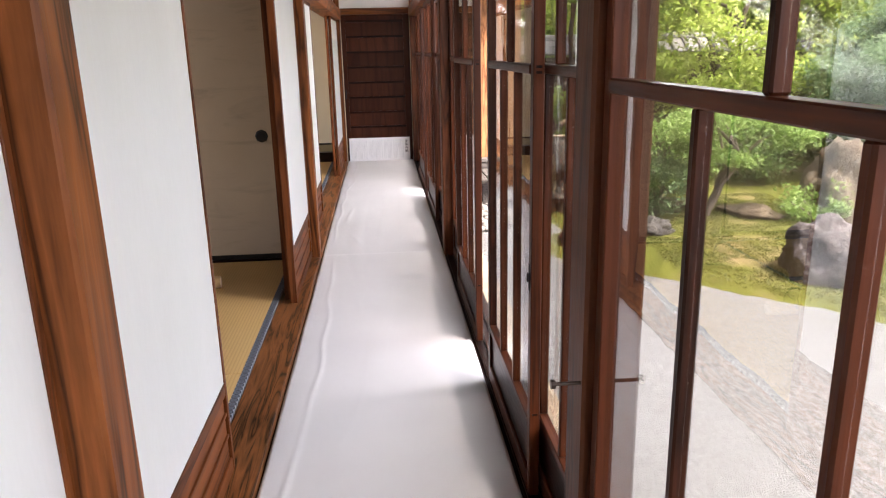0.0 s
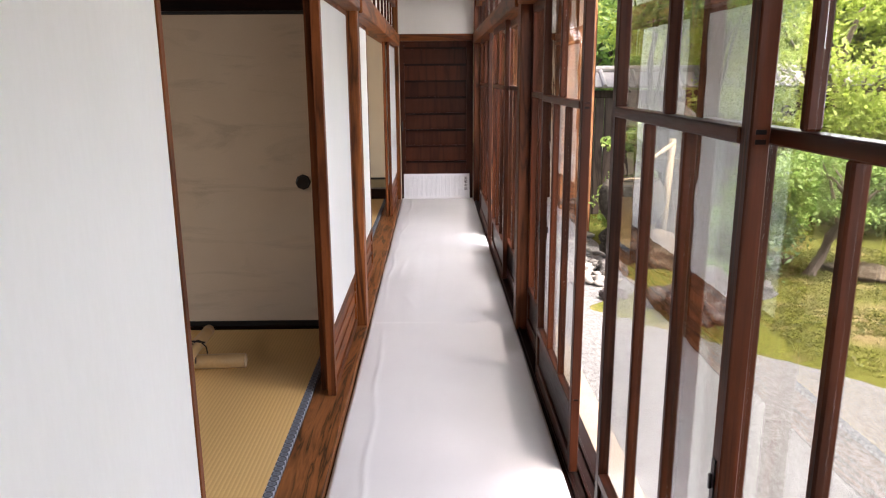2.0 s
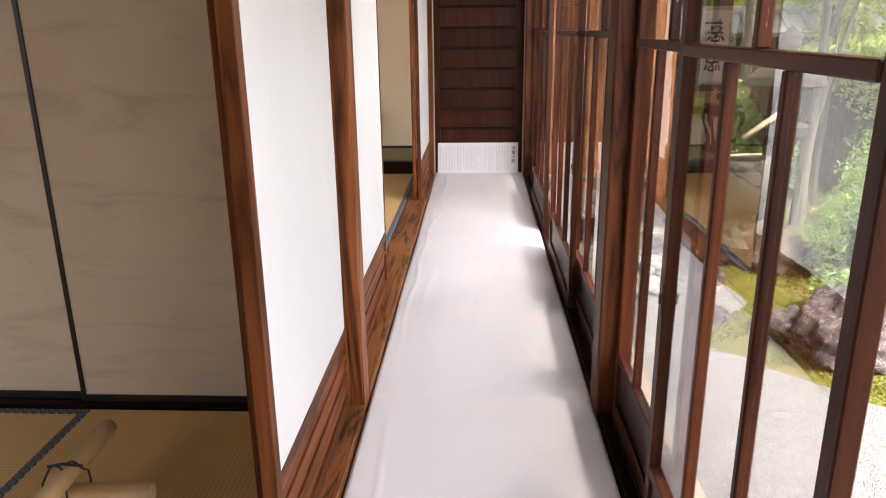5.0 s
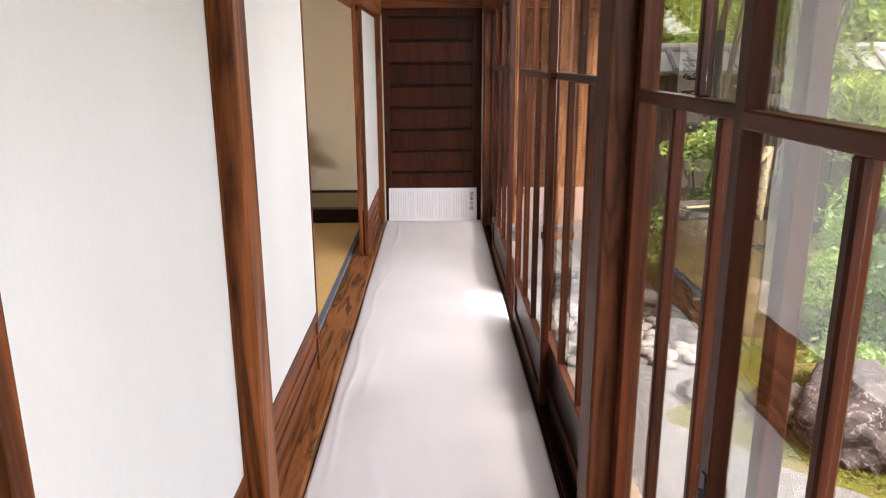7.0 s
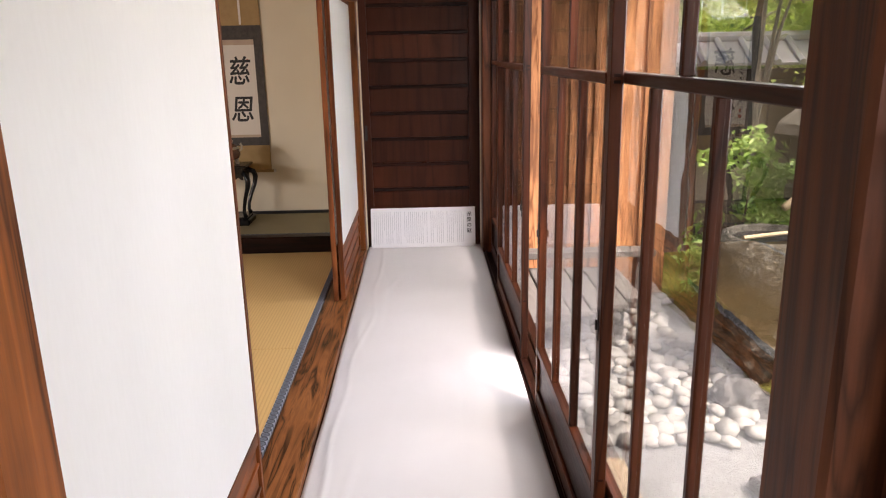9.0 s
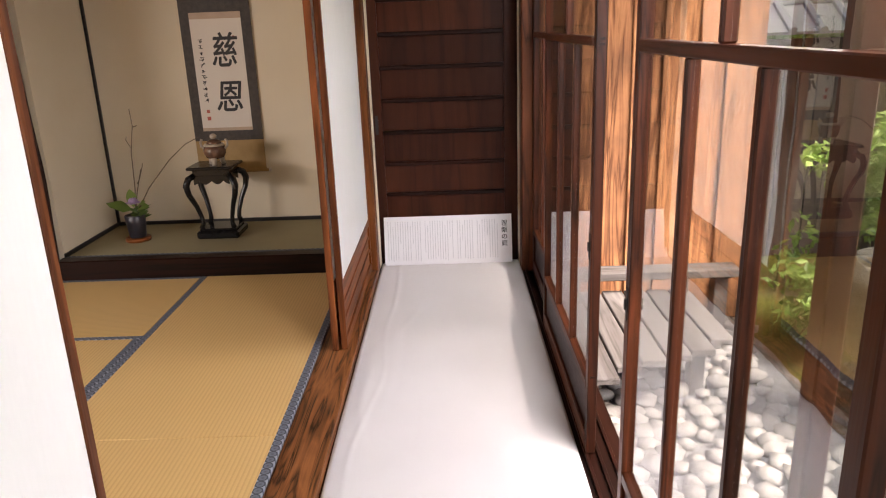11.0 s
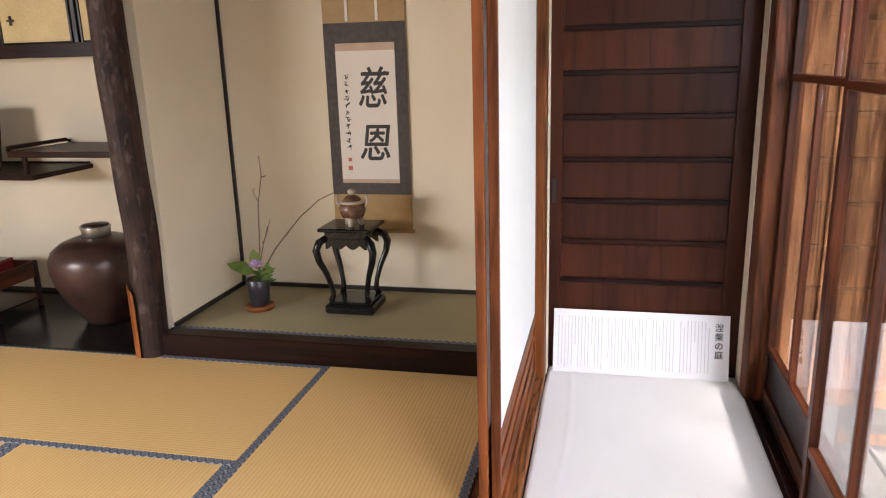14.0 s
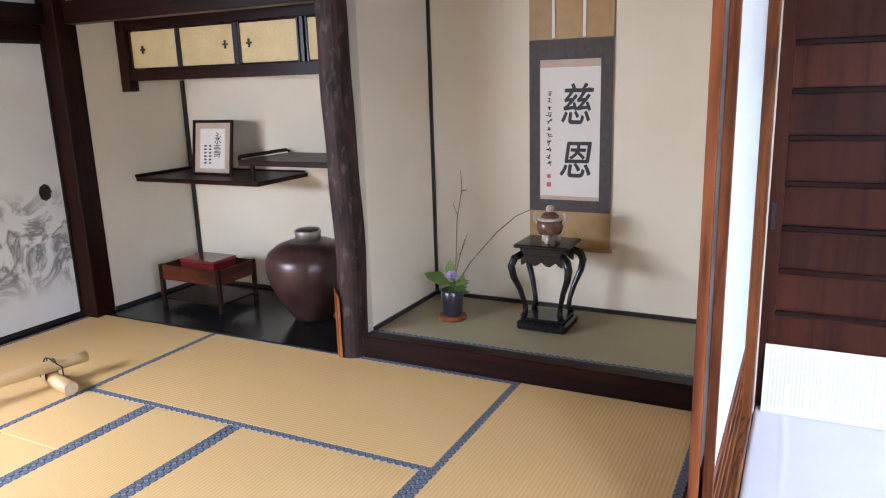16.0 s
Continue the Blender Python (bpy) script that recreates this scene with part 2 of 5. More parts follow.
# ---- plan ----
XL, XR = -0.46, 0.456            # inner faces of the posts
TAT = 0.045                      # top of the tatami
LINT = 1.88                      # underside of the lintels
Y0 = -2.4                        # the corridor's back end
YE = 10.80                       # the end door
GZ = -0.5                        # the garden's ground
LPOST = [(-2.1, -1.97), (1.81, 1.94), (5.80, 5.93), (10.55, 10.68)]
RPOST = [(-1.6, -1.47), (2.085, 2.22), (5.80, 5.94), (10.54, 10.68)]

# ---- corridor shell ----
setting("floor", box(-0.62, 0.62, Y0, YE + 0.1, -0.12, -0.006), DARKW["y"], "dark wooden corridor boards under the cloth", "floor")
for a, b in zip(LPOST, LPOST[1:]):
    setting("sill", box(-0.632, XL + 0.002, a[1], b[0], -0.05, 0.035, 0.004), SILLW, "worn grooved wooden sill with strong grain", "sill")
for a, b in LPOST:
    setting("post", box(XL - 0.155, XL, a, b, -0.05, 2.5, 0.008), POST["z"], "reddish-brown square cedar post between paper screens", "post")
for a, b in RPOST:
    setting("post", box(XR, XR + 0.13, a, b, -0.5, 2.5, 0.008), RPOSTW, "dark brown square timber post between glass doors", "post")
for a, b in zip(RPOST, RPOST[1:]):
    s = setting("door_track", box(XR - 0.005, XR + 0.17, a[1], b[0], -0.5, 0.0, 0.003), DARKW["y"], "dark wooden track under the glass doors", "sill")
    for x in (0.475, 0.52, 0.565):
        part("rail", box(x, x + 0.012, a[1], b[0], 0.0, 0.012, 0.001), DARKW["y"], s)
for a, b in zip(LPOST, LPOST[1:]):
    setting("lintel", box(XL - 0.155, XL + 0.02, a[1], b[0], LINT, LINT + 0.13, 0.005), POST["y"], "brown timber lintel above the paper screens", "lintel")
    setting("trim", box(XL - 0.115, XL - 0.02, a[1], b[0], 2.33, 2.42, 0.004), POST["y"], "brown timber rail under the ceiling", "trim")
for a, b in zip(RPOST, RPOST[1:]):
    setting("lintel", box(XR - 0.02, XR + 0.15, a[1], b[0], LINT + 0.03, LINT + 0.15, 0.005), POST["y"], "brown timber lintel above the glass doors", "lintel")
    setting("trim", box(XR + 0.02, XR + 0.115, a[1], b[0], 2.33, 2.42, 0.004), POST["y"], "brown timber rail under the ceiling", "trim")
setting("lintel", box(-0.457, 0.453, YE - 0.12, YE + 0.03, 1.95, 2.03, 0.004), POST["x"], "dark timber lintel over the end door", "lintel")
setting("wall_north", box(-0.457, 0.453, YE - 0.09, YE + 0.04, 2.03, 2.5), WHITEWALL, "white plaster wall above the end door", "wall")
setting("ceiling", box(-5.4, 0.62, Y0 - 0.1, 12.0, 2.5, 2.62), DARKW["y"], "plain brown boarded ceiling", "ceiling")
# unseen roof; its overhang is set to keep direct sun off the cloth
setting("roof", box(-5.6, 1.9, Y0 - 0.2, 12.1, 2.66, 2.75), DARKW["y"], "unseen dark boarded eaves, overhang sized to block the sun", "roof")
setting("wall_south", box(-5.3, 0.62, Y0 - 0.1, Y0, -0.1, 2.5), WHITEWALL, "plain white plaster wall", "wall")


# ---- paper screens ----
def shoji(y0, y1, x, stiles=(0.022, 0.022), th=0.03, label="white paper sliding screen with a low wooden panel"):
    """One sliding screen between y0 and y1 whose corridor side is at x."""
    z0, z1 = 0.036, LINT + 0.004
    e = thing("shoji_screen", label, "shoji", (x, (y0 + y1) / 2, z0), "paper screens along the corridor")
    for a, b in ((y0, y0 + stiles[0]), (y1 - stiles[1], y1)):
        part("stile", box(x - th, x, a, b, z0, z1, 0.002), SHOJIW["z"], e)
    ya, yb = y0 + stiles[0], y1 - stiles[1]
    for za, zb in ((z0, z0 + 0.05), (0.33, 0.375), (z1 - 0.03, z1)):
        part("rail", box(x - th, x - 0.001, ya, yb, za, zb, 0.002), SHOJIW["y"], e)
    part("base_panel", box(x - 0.018, x - 0.012, ya, yb, z0 + 0.05, 0.33), SHOJIW["y"], e, "reddish wooden base panel")
    for k in range(1, 3):
        zz = z0 + 0.05 + k * 0.083
        part("batten", box(x - 0.012, x - 0.004, ya, yb, zz, zz + 0.012, 0.001), SHOJIW["y"], e)
    part("paper", box(x - 0.006, x - 0.004, ya, yb, 0.375, z1 - 0.03), PAPER, e, "white paper")
    for k in range(1, 9):
        zz = 0.375 + k * (z1 - 0.405) / 9
        part("lattice_bar", box(x - th + 0.004, x - 0.006, ya, yb, zz - 0.004, zz + 0.004), SHOJIW["y"], e)
    for k in range(1, 4):
        yy = ya + k * (yb - ya) / 4
        part("lattice_bar", box(x - th + 0.006, x - 0.007, yy - 0.004, yy + 0.004, 0.375, z1 - 0.03), SHOJIW["z"], e)
    return e


XF, XB, XL1, XL2 = -0.53, -0.568, -0.55, -0.588
for y0, y1, x in ((-1.96, -0.97, XL1), (-1.0, -0.02, XL2), (-0.06, 0.92, XB), (0.84, 1.81, XF), (1.94, 3.03, XL1), (1.96, 3.0, XL2), (5.93, 7.16, XF), (5.95, 7.14, XB), (9.36, 10.55, -0.498), (9.345, 10.52, -0.538)):
    shoji(y0, y1, x)
shoji(4.79, 5.80, -0.516, (0.045, 0.022), 0.04)
shoji(4.86, 5.77, -0.56, (0.045, 0.022), 0.036)


# ---- glass doors ----
def glass_door(y0, y1, x, latches=(), mid=1.44):
    """A sliding door: three tall panes under a mid rail, two above, a board panel at the foot."""
    th, z0, z1, foot = 0.034, 0.012, LINT + 0.035, 0.285
    e = thing("glass_door", "brown wooden sliding door with old clear glass panes", "sliding door", (x, (y0 + y1) / 2, z0), "glass doors along the garden side")
    s = 0.04
    for a, b in ((y0, y0 + s), (y1 - s, y1)):
        part("stile", box(x, x + th, a, b, z0, z1, 0.003), DOORW["z"], e)
    ya, yb = y0 + s, y1 - s
    for za, zb, p in ((z0, z0 + 0.07, 0), (foot - 0.035, foot, 0), (mid - 0.014, mid + 0.014, -0.004), (z1 - 0.05, z1, 0)):
        part("rail", box(x + p, x + th - 0.002, ya, yb, za, zb, 0.003), DOORW["y"], e)
    part("base_panel", box(x + 0.012, x + 0.02, ya, yb, z0 + 0.07, foot - 0.035), DARKW["y"], e, "dark wooden base panel")
    for n, za, zb in ((3, foot, mid - 0.014), (2, mid + 0.014, z1 - 0.05)):
        ed = [ya + (yb - ya) * k / n for k in range(n + 1)]
        for k in range(1, n):
            part("muntin", box(x + 0.002, x + th - 0.004, ed[k] - 0.0105, ed[k] + 0.0105, za, zb, 0.004), DOORW["z"], e)
        for k in range(n):
            g = part("pane", box(x + 0.016, x + 0.0175, ed[k] + (0.012 if k else -0.004), ed[k + 1] - (0.012 if k < n - 1 else -0.004), za - 0.004, zb + 0.004), GLASS, e)
            g.visible_shadow = False
    for y in latches:
        bm = box(x - 0.003, x + 0.002, y - 0.008, y + 0.008, 0.74, 0.83, 0.001)
        bx(bm, x - 0.009, x - 0.003, y - 0.004, y + 0.004, 0.77, 0.80, 0.001)
        part("latch", bm, BLACKW, e, "small black metal latch")
    for z in (mid - 0.012, mid + 0.004, z0 + 0.30):
        part("tenon_end", box(x + 0.008, x + th - 0.008, y0 - 0.0008, y0 + 0.002, z, z + 0.008), DARKW["z"], e)
    return e


XI, XO = 0.478, 0.523
for y0, y1, x, latches in ((-1.47, -0.25, XO, ()), (-0.35, 0.87, XI, ()), (0.86, 2.08, XI, ()), (2.24, 3.14, XO, ()), (2.76, 3.69, XI, (2.785,)), (4.12, 5.07, XI, (5.045,)),
                           (4.95, 5.795, XO, ()), (5.95, 7.14, XO, ()), (6.90, 7.99, XI, (6.925, 7.965)), (8.46, 9.66, XI, (8.485,)), (9.35, 10.53, XO, ())):
    glass_door(y0, y1, x, latches, 1.408 if y0 < 2.2 else 1.42 if y0 < 5.0 else 1.44)

IRON = plain("dark_iron", (0.03, 0.022, 0.018), (0.07, 0.05, 0.04), 0.45, 20, 90, 0.7, 0.1, 0.001)
lock = thing("screw_lock", "small rusty iron screw lock on the door post", "lock", (0.45, 2.12, 0.75))
part("screw", tube([(0.395, 2.105, 0.752), (0.46, 2.105, 0.752), (0.478, 2.105, 0.752)], 0.0045, 8), IRON, lock)
part("head", tube([(0.388, 2.105, 0.752), (0.398, 2.105, 0.752)], 0.011, 10), IRON, lock)
part("plate", box(0.4755, 0.479, 2.09, 2.12, 0.735, 0.77, 0.001), IRON, lock)

# ---- the end door ----
e = thing("door_1", "dark brown panelled wooden door closing the corridor", "door", (0, YE, 0), kind="structure")
for a, b in ((-0.457, -0.40), (0.37, 0.453)):
    part("stile", box(a, b, YE - 0.02, YE + 0.02, 0, 1.95, 0.003), ENDZ, e)
for k in range(11):
    part("panel", box(-0.40, 0.37, YE, YE + 0.012, max(0.0, 0.07 + (k - 1) * 0.2 + 0.001), min(1.955, 0.07 + k * 0.2)), ENDZ, e)
for k in range(10):
    z = 0.056 + k * 0.2
    part("crossbar", box(-0.40, 0.37, YE - 0.018, YE, z, z + 0.026, 0.004), DARKW["x"], e)
part("pull", box(-0.445, -0.425, YE - 0.026, YE - 0.02, 0.86, 0.98, 0.002), BLACKW, e, "small dark iron pull")
for a, b in ((-0.475, -0.457), (0.453, 0.47)):
    setting("wall_return", box(a, b, 10.68, YE + 0.05, 0.0, 2.5), PLASTER, "narrow cream plaster strip beside the end door", "wall")

# ---- cloth on the floor ----
def runner():
    bm = bmesh.new()
    nx, ny = 90, 640
    ya, yb = Y0, YE - 0.03
    g = []
    for j in range(ny + 1):
        y = ya + (yb - ya) * j / ny
        row = []
        for i in range(nx + 1):
            u = i / nx
            edge = 0.006 * noise.noise((0, y * 1.3, 3))
            x = -0.452 + edge * (1 - u) + u * 0.915
            z = 0.003 + 0.006 * max(0, noise.noise((x * 2.5, y * 1.1, 0))) + 0.004 * max(0, noise.noise((x * 7, y * 0.8, 7)))
            d = abs(x + 0.36 + 0.04 * math.sin(y * 1.1) + 0.05 * noise.noise((0, y * 1.7, 9)))
            z += 0.010 * math.exp(-(d / 0.009) ** 2) * max(0.0, noise.noise((5, y * 0.9, 0)) + 0.3)
            d2 = abs(x + 0.22 + 0.5 * math.sin(y * 0.9 + 1.0) * 0.2 + 0.3 * noise.noise((2, y * 0.6, 4)))
            z += 0.008 * math.exp(-(d2 / 0.02) ** 2) * max(0.0, noise.noise((8, y * 1.3, 2)))
            if y < 5.93:
                z += 0.004
            row.append(bm.verts.new((x, y, z)))
        g.append(row)
    for a, b in zip(g, g[1:]):
        for i in range(nx):
            bm.faces.new((a[i], a[i + 1], b[i + 1], b[i]))
    for row in g:
        row[0].co.z = row[-1].co.z = -0.004
    return bm


tagged(part("floor_cloth", runner(), CLOTH, smooth=True), "long white cotton cloth with slight creases on the corridor floor", "cloth")

# ---- the rooms' shells ----
XW = -4.72
setting("subfloor", box(XW - 0.1, -0.633, Y0, 10.5, -0.12, -0.015), DARKW["y"], "dark boards under the tatami", "floor")
# gaps added in the unseen west wall make room for the fill lamps
for ya, yb, za, zb in ((Y0, 1.9, -0.1, 2.5), (4.1, 5.95, -0.1, 2.5), (8.10, 12.0, -0.1, 2.5), (5.95, 8.10, 1.95, 2.5), (5.95, 8.10, -0.1, 0.05), (1.9, 4.1, 1.95, 2.5), (1.9, 4.1, -0.1, 0.05)):
    setting("wall_west", box(-4.95, XW - 0.06, ya, yb, za, zb), WHITEWALL, "plain plaster wall behind the sliding panels", "wall")


def slab(x0, x1, y0, y1, along, borders, group):
    """One tatami mat; borders name the sides with a cloth band."""
    e = thing("tatami_mat", "straw-coloured woven tatami mat with blue-grey cloth borders", "tatami", (x0, y0, 0), group)
    w = 0.036
    ax, bxx, ay, by = x0, x1, y0, y1
    if "w" in borders: ax += w
    if "e" in borders: bxx -= w
    if "s" in borders: ay += w
    if "n" in borders: by -= w
    part("mat", box(ax, bxx, ay, by, -0.014, TAT, 0.002), TATAMI["x" if along == "y" else "y"], e)
    for s in borders:
        r = {"w": (x0, ax, y0, y1), "e": (bxx, x1, y0, y1), "s": (x0, x1, y0, ay), "n": (x0, x1, by, y1)}[s]
        ob = part("border", box(0, r[1] - r[0], 0, r[3] - r[2], -0.014, TAT + 0.001, 0.002), HERI, e, "blue-grey patterned cloth border")
        ob.location = (r[0], r[2], 0)
    return e


def heri_mat():
    m, t, p = mat("blue_grey_border_cloth")
    v = coords(t, (1 / 0.036,) * 3, 0.0)
    sh = node(t, "ShaderNodeVectorMath")
    sh.inputs[1].default_value = (0.5, 0.5, 0.5)
    t.links.new(v, sh.inputs[0])
    vo = node(t, "ShaderNodeTexVoronoi", Scale=1.0, Randomness=0.0)
    vo.voronoi_dimensions = "2D"
    t.links.new(sh.outputs[0], vo.inputs["Vector"])
    c = ramp(t, vo.outputs[0], [(0.0, (0.05, 0.055, 0.07)), (0.2, (0.115, 0.13, 0.16)), (0.36, (0.13, 0.145, 0.175)), (0.42, (0.015, 0.017, 0.022)), (0.5, (0.03, 0.035, 0.045)), (0.56, (0.34, 0.36, 0.40))])
    c = mixc(t, 0.25, c, ramp(t, noise_tex(t, v, 12, 2), [(0.3, (0.05, 0.06, 0.075)), (0.7, (0.15, 0.17, 0.2))]))
    t.links.new(c, p.inputs["Base Color"])
    p.inputs["Roughness"].default_value = 0.85
    return m


HERI = heri_mat()
G2, G1 = "tatami mats of the alcove room", "tatami mats of the middle room"
for r in ((-1.575, -0.634, 8.59, 10.50, "y", "we"), (-1.575, -0.634, 6.68, 8.588, "y", "we"), (-1.575, -0.634, 5.88, 6.678, "y", "we"),
          (-3.57, -1.577, 9.543, 10.50, "x", "ns"), (-4.70, -3.572, 8.59, 10.50, "y", "we"),
          (-2.571, -1.577, 7.63, 9.541, "y", "we"), (-3.11, -2.573, 7.63, 9.541, "y", "we"), (-3.57, -3.112, 9.06, 9.541, "y", "e"), (-3.57, -3.112, 7.63, 9.058, "y", "we"),
          (-4.70, -3.572, 6.68, 8.588, "y", "we"), (-3.57, -1.577, 6.68, 7.628, "x", "ns"), (-3.57, -1.577, 5.88, 6.678, "x", "ns"), (-4.70, -3.572, 5.88, 6.678, "y", "we")):
    slab(*r, G2)
for y in (-0.01, 1.90, 3.81):
    slab(-1.575, -0.634, y, y + 1.908, "y", "we", G1)
for y in (-0.01, 0.947, 1.904, 2.861, 3.818, 4.775):
    slab(-3.57, -1.577, y, y + 0.955 - 0.002 - (0.012 if y > 4.7 else 0), "x", "ns", G1)
    if y in (-0.01, 1.904, 3.818):
        slab(-4.70, -3.572, y, y + 1.90, "y", "we", G1)
slab(-4.70, -0.634, -2.38, -0.012, "y", "we", G1)
# transoms over the lintels
for a, b in zip(LPOST, LPOST[1:]):
    w = setting("wall_transom", box(-0.545, -0.525, a[1], b[0], LINT + 0.13, 2.33), WHITEWALL, "white panel over the paper screens", "wall")
    n = max(2, round((b[0] - a[1]) / 0.48))
    for k in range(1, n):
        y = a[1] + (b[0] - a[1]) * k / n
        part("bar", box(-0.525, -0.505, y - 0.011, y + 0.011, LINT + 0.13, 2.33, 0.002), DOORW["z"], w)
    setting("wall_upper", box(-0.55, -0.50, a[1], b[0], 2.42, 2.5), WHITEWALL, "white plaster strip under the ceiling", "wall")
for a, b in zip(RPOST, RPOST[1:]):
    w = thing("window", "narrow glazed transom over the garden doors", "window", (0.52, a[1], LINT + 0.15), kind="structure")
    n = max(2, round((b[0] - a[1]) / 0.6))
    for k in range(n + 1):
        y = a[1] + (b[0] - a[1]) * k / n
        y = min(max(y, a[1] + 0.016), b[0] - 0.016)
        part("bar", box(0.51, 0.54, y - 0.014, y + 0.014, LINT + 0.15, 2.33, 0.002), DOORW["z"], w)
    g = part("pane", box(0.523, 0.525, a[1] + 0.03, b[0] - 0.03, LINT + 0.15, 2.33), GLASS, w)
    g.visible_shadow = False
    setting("wall_upper", box(0.50, 0.55, a[1], b[0], 2.42, 2.5), WHITEWALL, "white plaster strip under the ceiling", "wall")

# ---- partition between the rooms ----
def fusuma_mat():
    m, t, p = mat("aged_panel_paper")
    v = coords(t, spread=3.0)
    c = ramp(t, noise_tex(t, v, 1.3, 4), [(0.3, (0.56, 0.43, 0.29)), (0.7, (0.68, 0.55, 0.39))])
    stain = noise_tex(t, coords(t, (0.6, 1, 3.0), 3.0), 2.2, 5, 0.6, 1.0)
    c = mixc(t, ramp(t, stain, [(0.54, (0, 0, 0)), (0.68, (0.5,) * 3)]), c, (0.33, 0.25, 0.165))
    c = mixc(t, 0.2, c, ramp(t, noise_tex(t, v, 150, 3), [(0.3, (0.42, 0.36, 0.28)), (0.7, (0.66, 0.6, 0.5))]))
    t.links.new(c, p.inputs["Base Color"])
    p.inputs["Roughness"].default_value = 0.75
    return m


def ink_mat():
    """Pale paper with soft grey ink washes in a band above the foot."""
    m, t, p = mat("ink_painted_paper")
    v = coords(t, spread=0.0)
    c = ramp(t, noise_tex(t, v, 1.4, 4), [(0.3, (0.66, 0.65, 0.61)), (0.7, (0.76, 0.75, 0.71))])
    sx = t.nodes.new("ShaderNodeSeparateXYZ")
    t.links.new(v, sx.inputs[0])
    band = ramp(t, sx.outputs[2], [(0.25, (0, 0, 0)), (0.42, (1, 1, 1)), (0.8, (1, 1, 1)), (0.97, (0, 0, 0))])
    ink = ramp(t, noise_tex(t, v, 3.4, 5, 0.6, 2.2), [(0.45, (0, 0, 0)), (0.58, (0.9,) * 3), (0.66, (0.25,) * 3)])
    c = mixc(t, mixc(t, 1.0, band, ink, "MULTIPLY"), c, (0.14, 0.14, 0.14))
    t.links.new(c, p.inputs["Base Color"])
    p.inputs["Roughness"].default_value = 0.8
    return m


FUSUMA, INK = fusuma_mat(), ink_mat()


def fusuma(u0, u1, at, axis, paper, label, pull=None):
    """A framed sliding panel. axis x: it stands across y at 'at'; axis y: across x at 'at'."""
    z0, z1, f, th = 0.052, LINT + 0.002, 0.02, 0.022
    e = thing("sliding_panel", label, "fusuma", (0, 0, z0), "papered sliding panels")

    def b(ua, ub, w0, w1, za, zb, bev=0.0):
        return box(ua, ub, at + w0, at + w1, za, zb, bev) if axis == "x" else box(at + w0, at + w1, ua, ub, za, zb, bev)
    part("panel", b(u0 + f, u1 - f, 0.004, th - 0.004, z0 + f, z1 - f), paper, e)
    for a, c in ((u0, u0 + f), (u1 - f, u1)):
        part("frame_bar", b(a, c, 0, th, z0, z1, 0.002), BLACKW, e)
    for a, c in ((z0, z0 + f + 0.012), (z1 - f, z1)):
        part("frame_bar", b(u0 + f, u1 - f, 0, th, a, c, 0.002), BLACKW, e)
    if pull:
        bm = lathe([(0.045, 0), (0.045, 0.004), (0.036, 0.007), (0.034, 0.003)], 8)
        ob = part("pull", bm, BLACKW, e, "black rounded metal pull")
        turn = Matrix.Rotation(radians(90), 4, "X") if axis == "x" else Matrix.Rotation(radians(90), 4, "Y")
        at3 = Vector((pull, at + 0.003, 0.93)) if axis == "x" else Vector((at + th - 0.005, pull, 0.93))
        ob.data.transform(Matrix.Translation(at3) @ turn @ Matrix.Diagonal((1.25 if axis == "y" else 1, 1, 1, 1)))
    return e


for u0, u1, w, pull in ((-1.60, -0.60, 5.765, -0.80), (-2.62, -1.585, 5.79, None), (-3.65, -2.61, 5.765, None), (-4.66, -3.64, 5.79, None)):
    fusuma(u0, u1, w, "x", FUSUMA, "aged beige paper sliding panel with a thin black frame", pull)
setting("threshold", box(-4.70, -0.616, 5.75, 5.875, -0.02, 0.05, 0.003), DARKW["x"], "dark wooden threshold between the rooms", "sill")
setting("lintel", box(-4.70, -0.616, 5.745, 5.88, LINT, LINT + 0.11, 0.004), DARKW["x"], "dark lintel over the sliding panels", "lintel")
setting("wall_partition", box(-4.70, -0.616, 5.79, 5.84, LINT + 0.11, 2.5), PLASTER, "cream plaster wall over the sliding panels", "wall")
for u0, u1 in ((9.27, 10.40), (8.12, 9.26)):
    fusuma(u0, u1, XW - 0.03, "y", INK, "white paper sliding panel with grey ink painting", u1 - 0.14)
setting("lintel", box(XW - 0.05, XW + 0.05, 5.88, 10.40, LINT + 0.1, LINT + 0.22, 0.004), DARKW["y"], "dark lintel over the painted panels", "lintel")
setting("threshold", box(XW - 0.05, XW + 0.012, 5.88, 10.40, -0.02, 0.05, 0.003), DARKW["y"], "dark wooden threshold under the painted panels", "sill")
setting("trim", box(XW - 0.028, XW - 0.008, 5.88, 10.40, LINT + 0.002, LINT + 0.1), DARKW["y"], "dark board over the painted panels", "trim")

# ---- alcove with the scroll ----
YT, YB, TF = 10.50, 11.40, 0.17
setting("wall_alcove_back", box(-4.70, -0.50, YB, YB + 0.1, -0.1, 2.5), PLASTER, "cream plaster back wall of the alcoves", "wall")
setting("wall_alcove_side", box(-2.56, -2.48, YT + 0.1, YB, 0.0, 2.5), PLASTER, "cream plaster wall between the alcoves", "wall")
setting("wall_alcove_east", box(-0.60, -0.50, 10.68, YB, 0.0, 2.5), PLASTER, "cream plaster side wall of the alcove", "wall")
setting("wall_alcove_west", box(XW - 0.06, -4.60, 10.56, YB, -0.1, 2.5), PLASTER, "cream plaster side wall of the shelf alcove", "wall")
setting("alcove_sill", box(-2.49, -0.617, YT - 0.005, YT + 0.095, 0.0, TF, 0.006), DARKW["x"], "dark reddish-brown beam at the alcove's front", "sill")
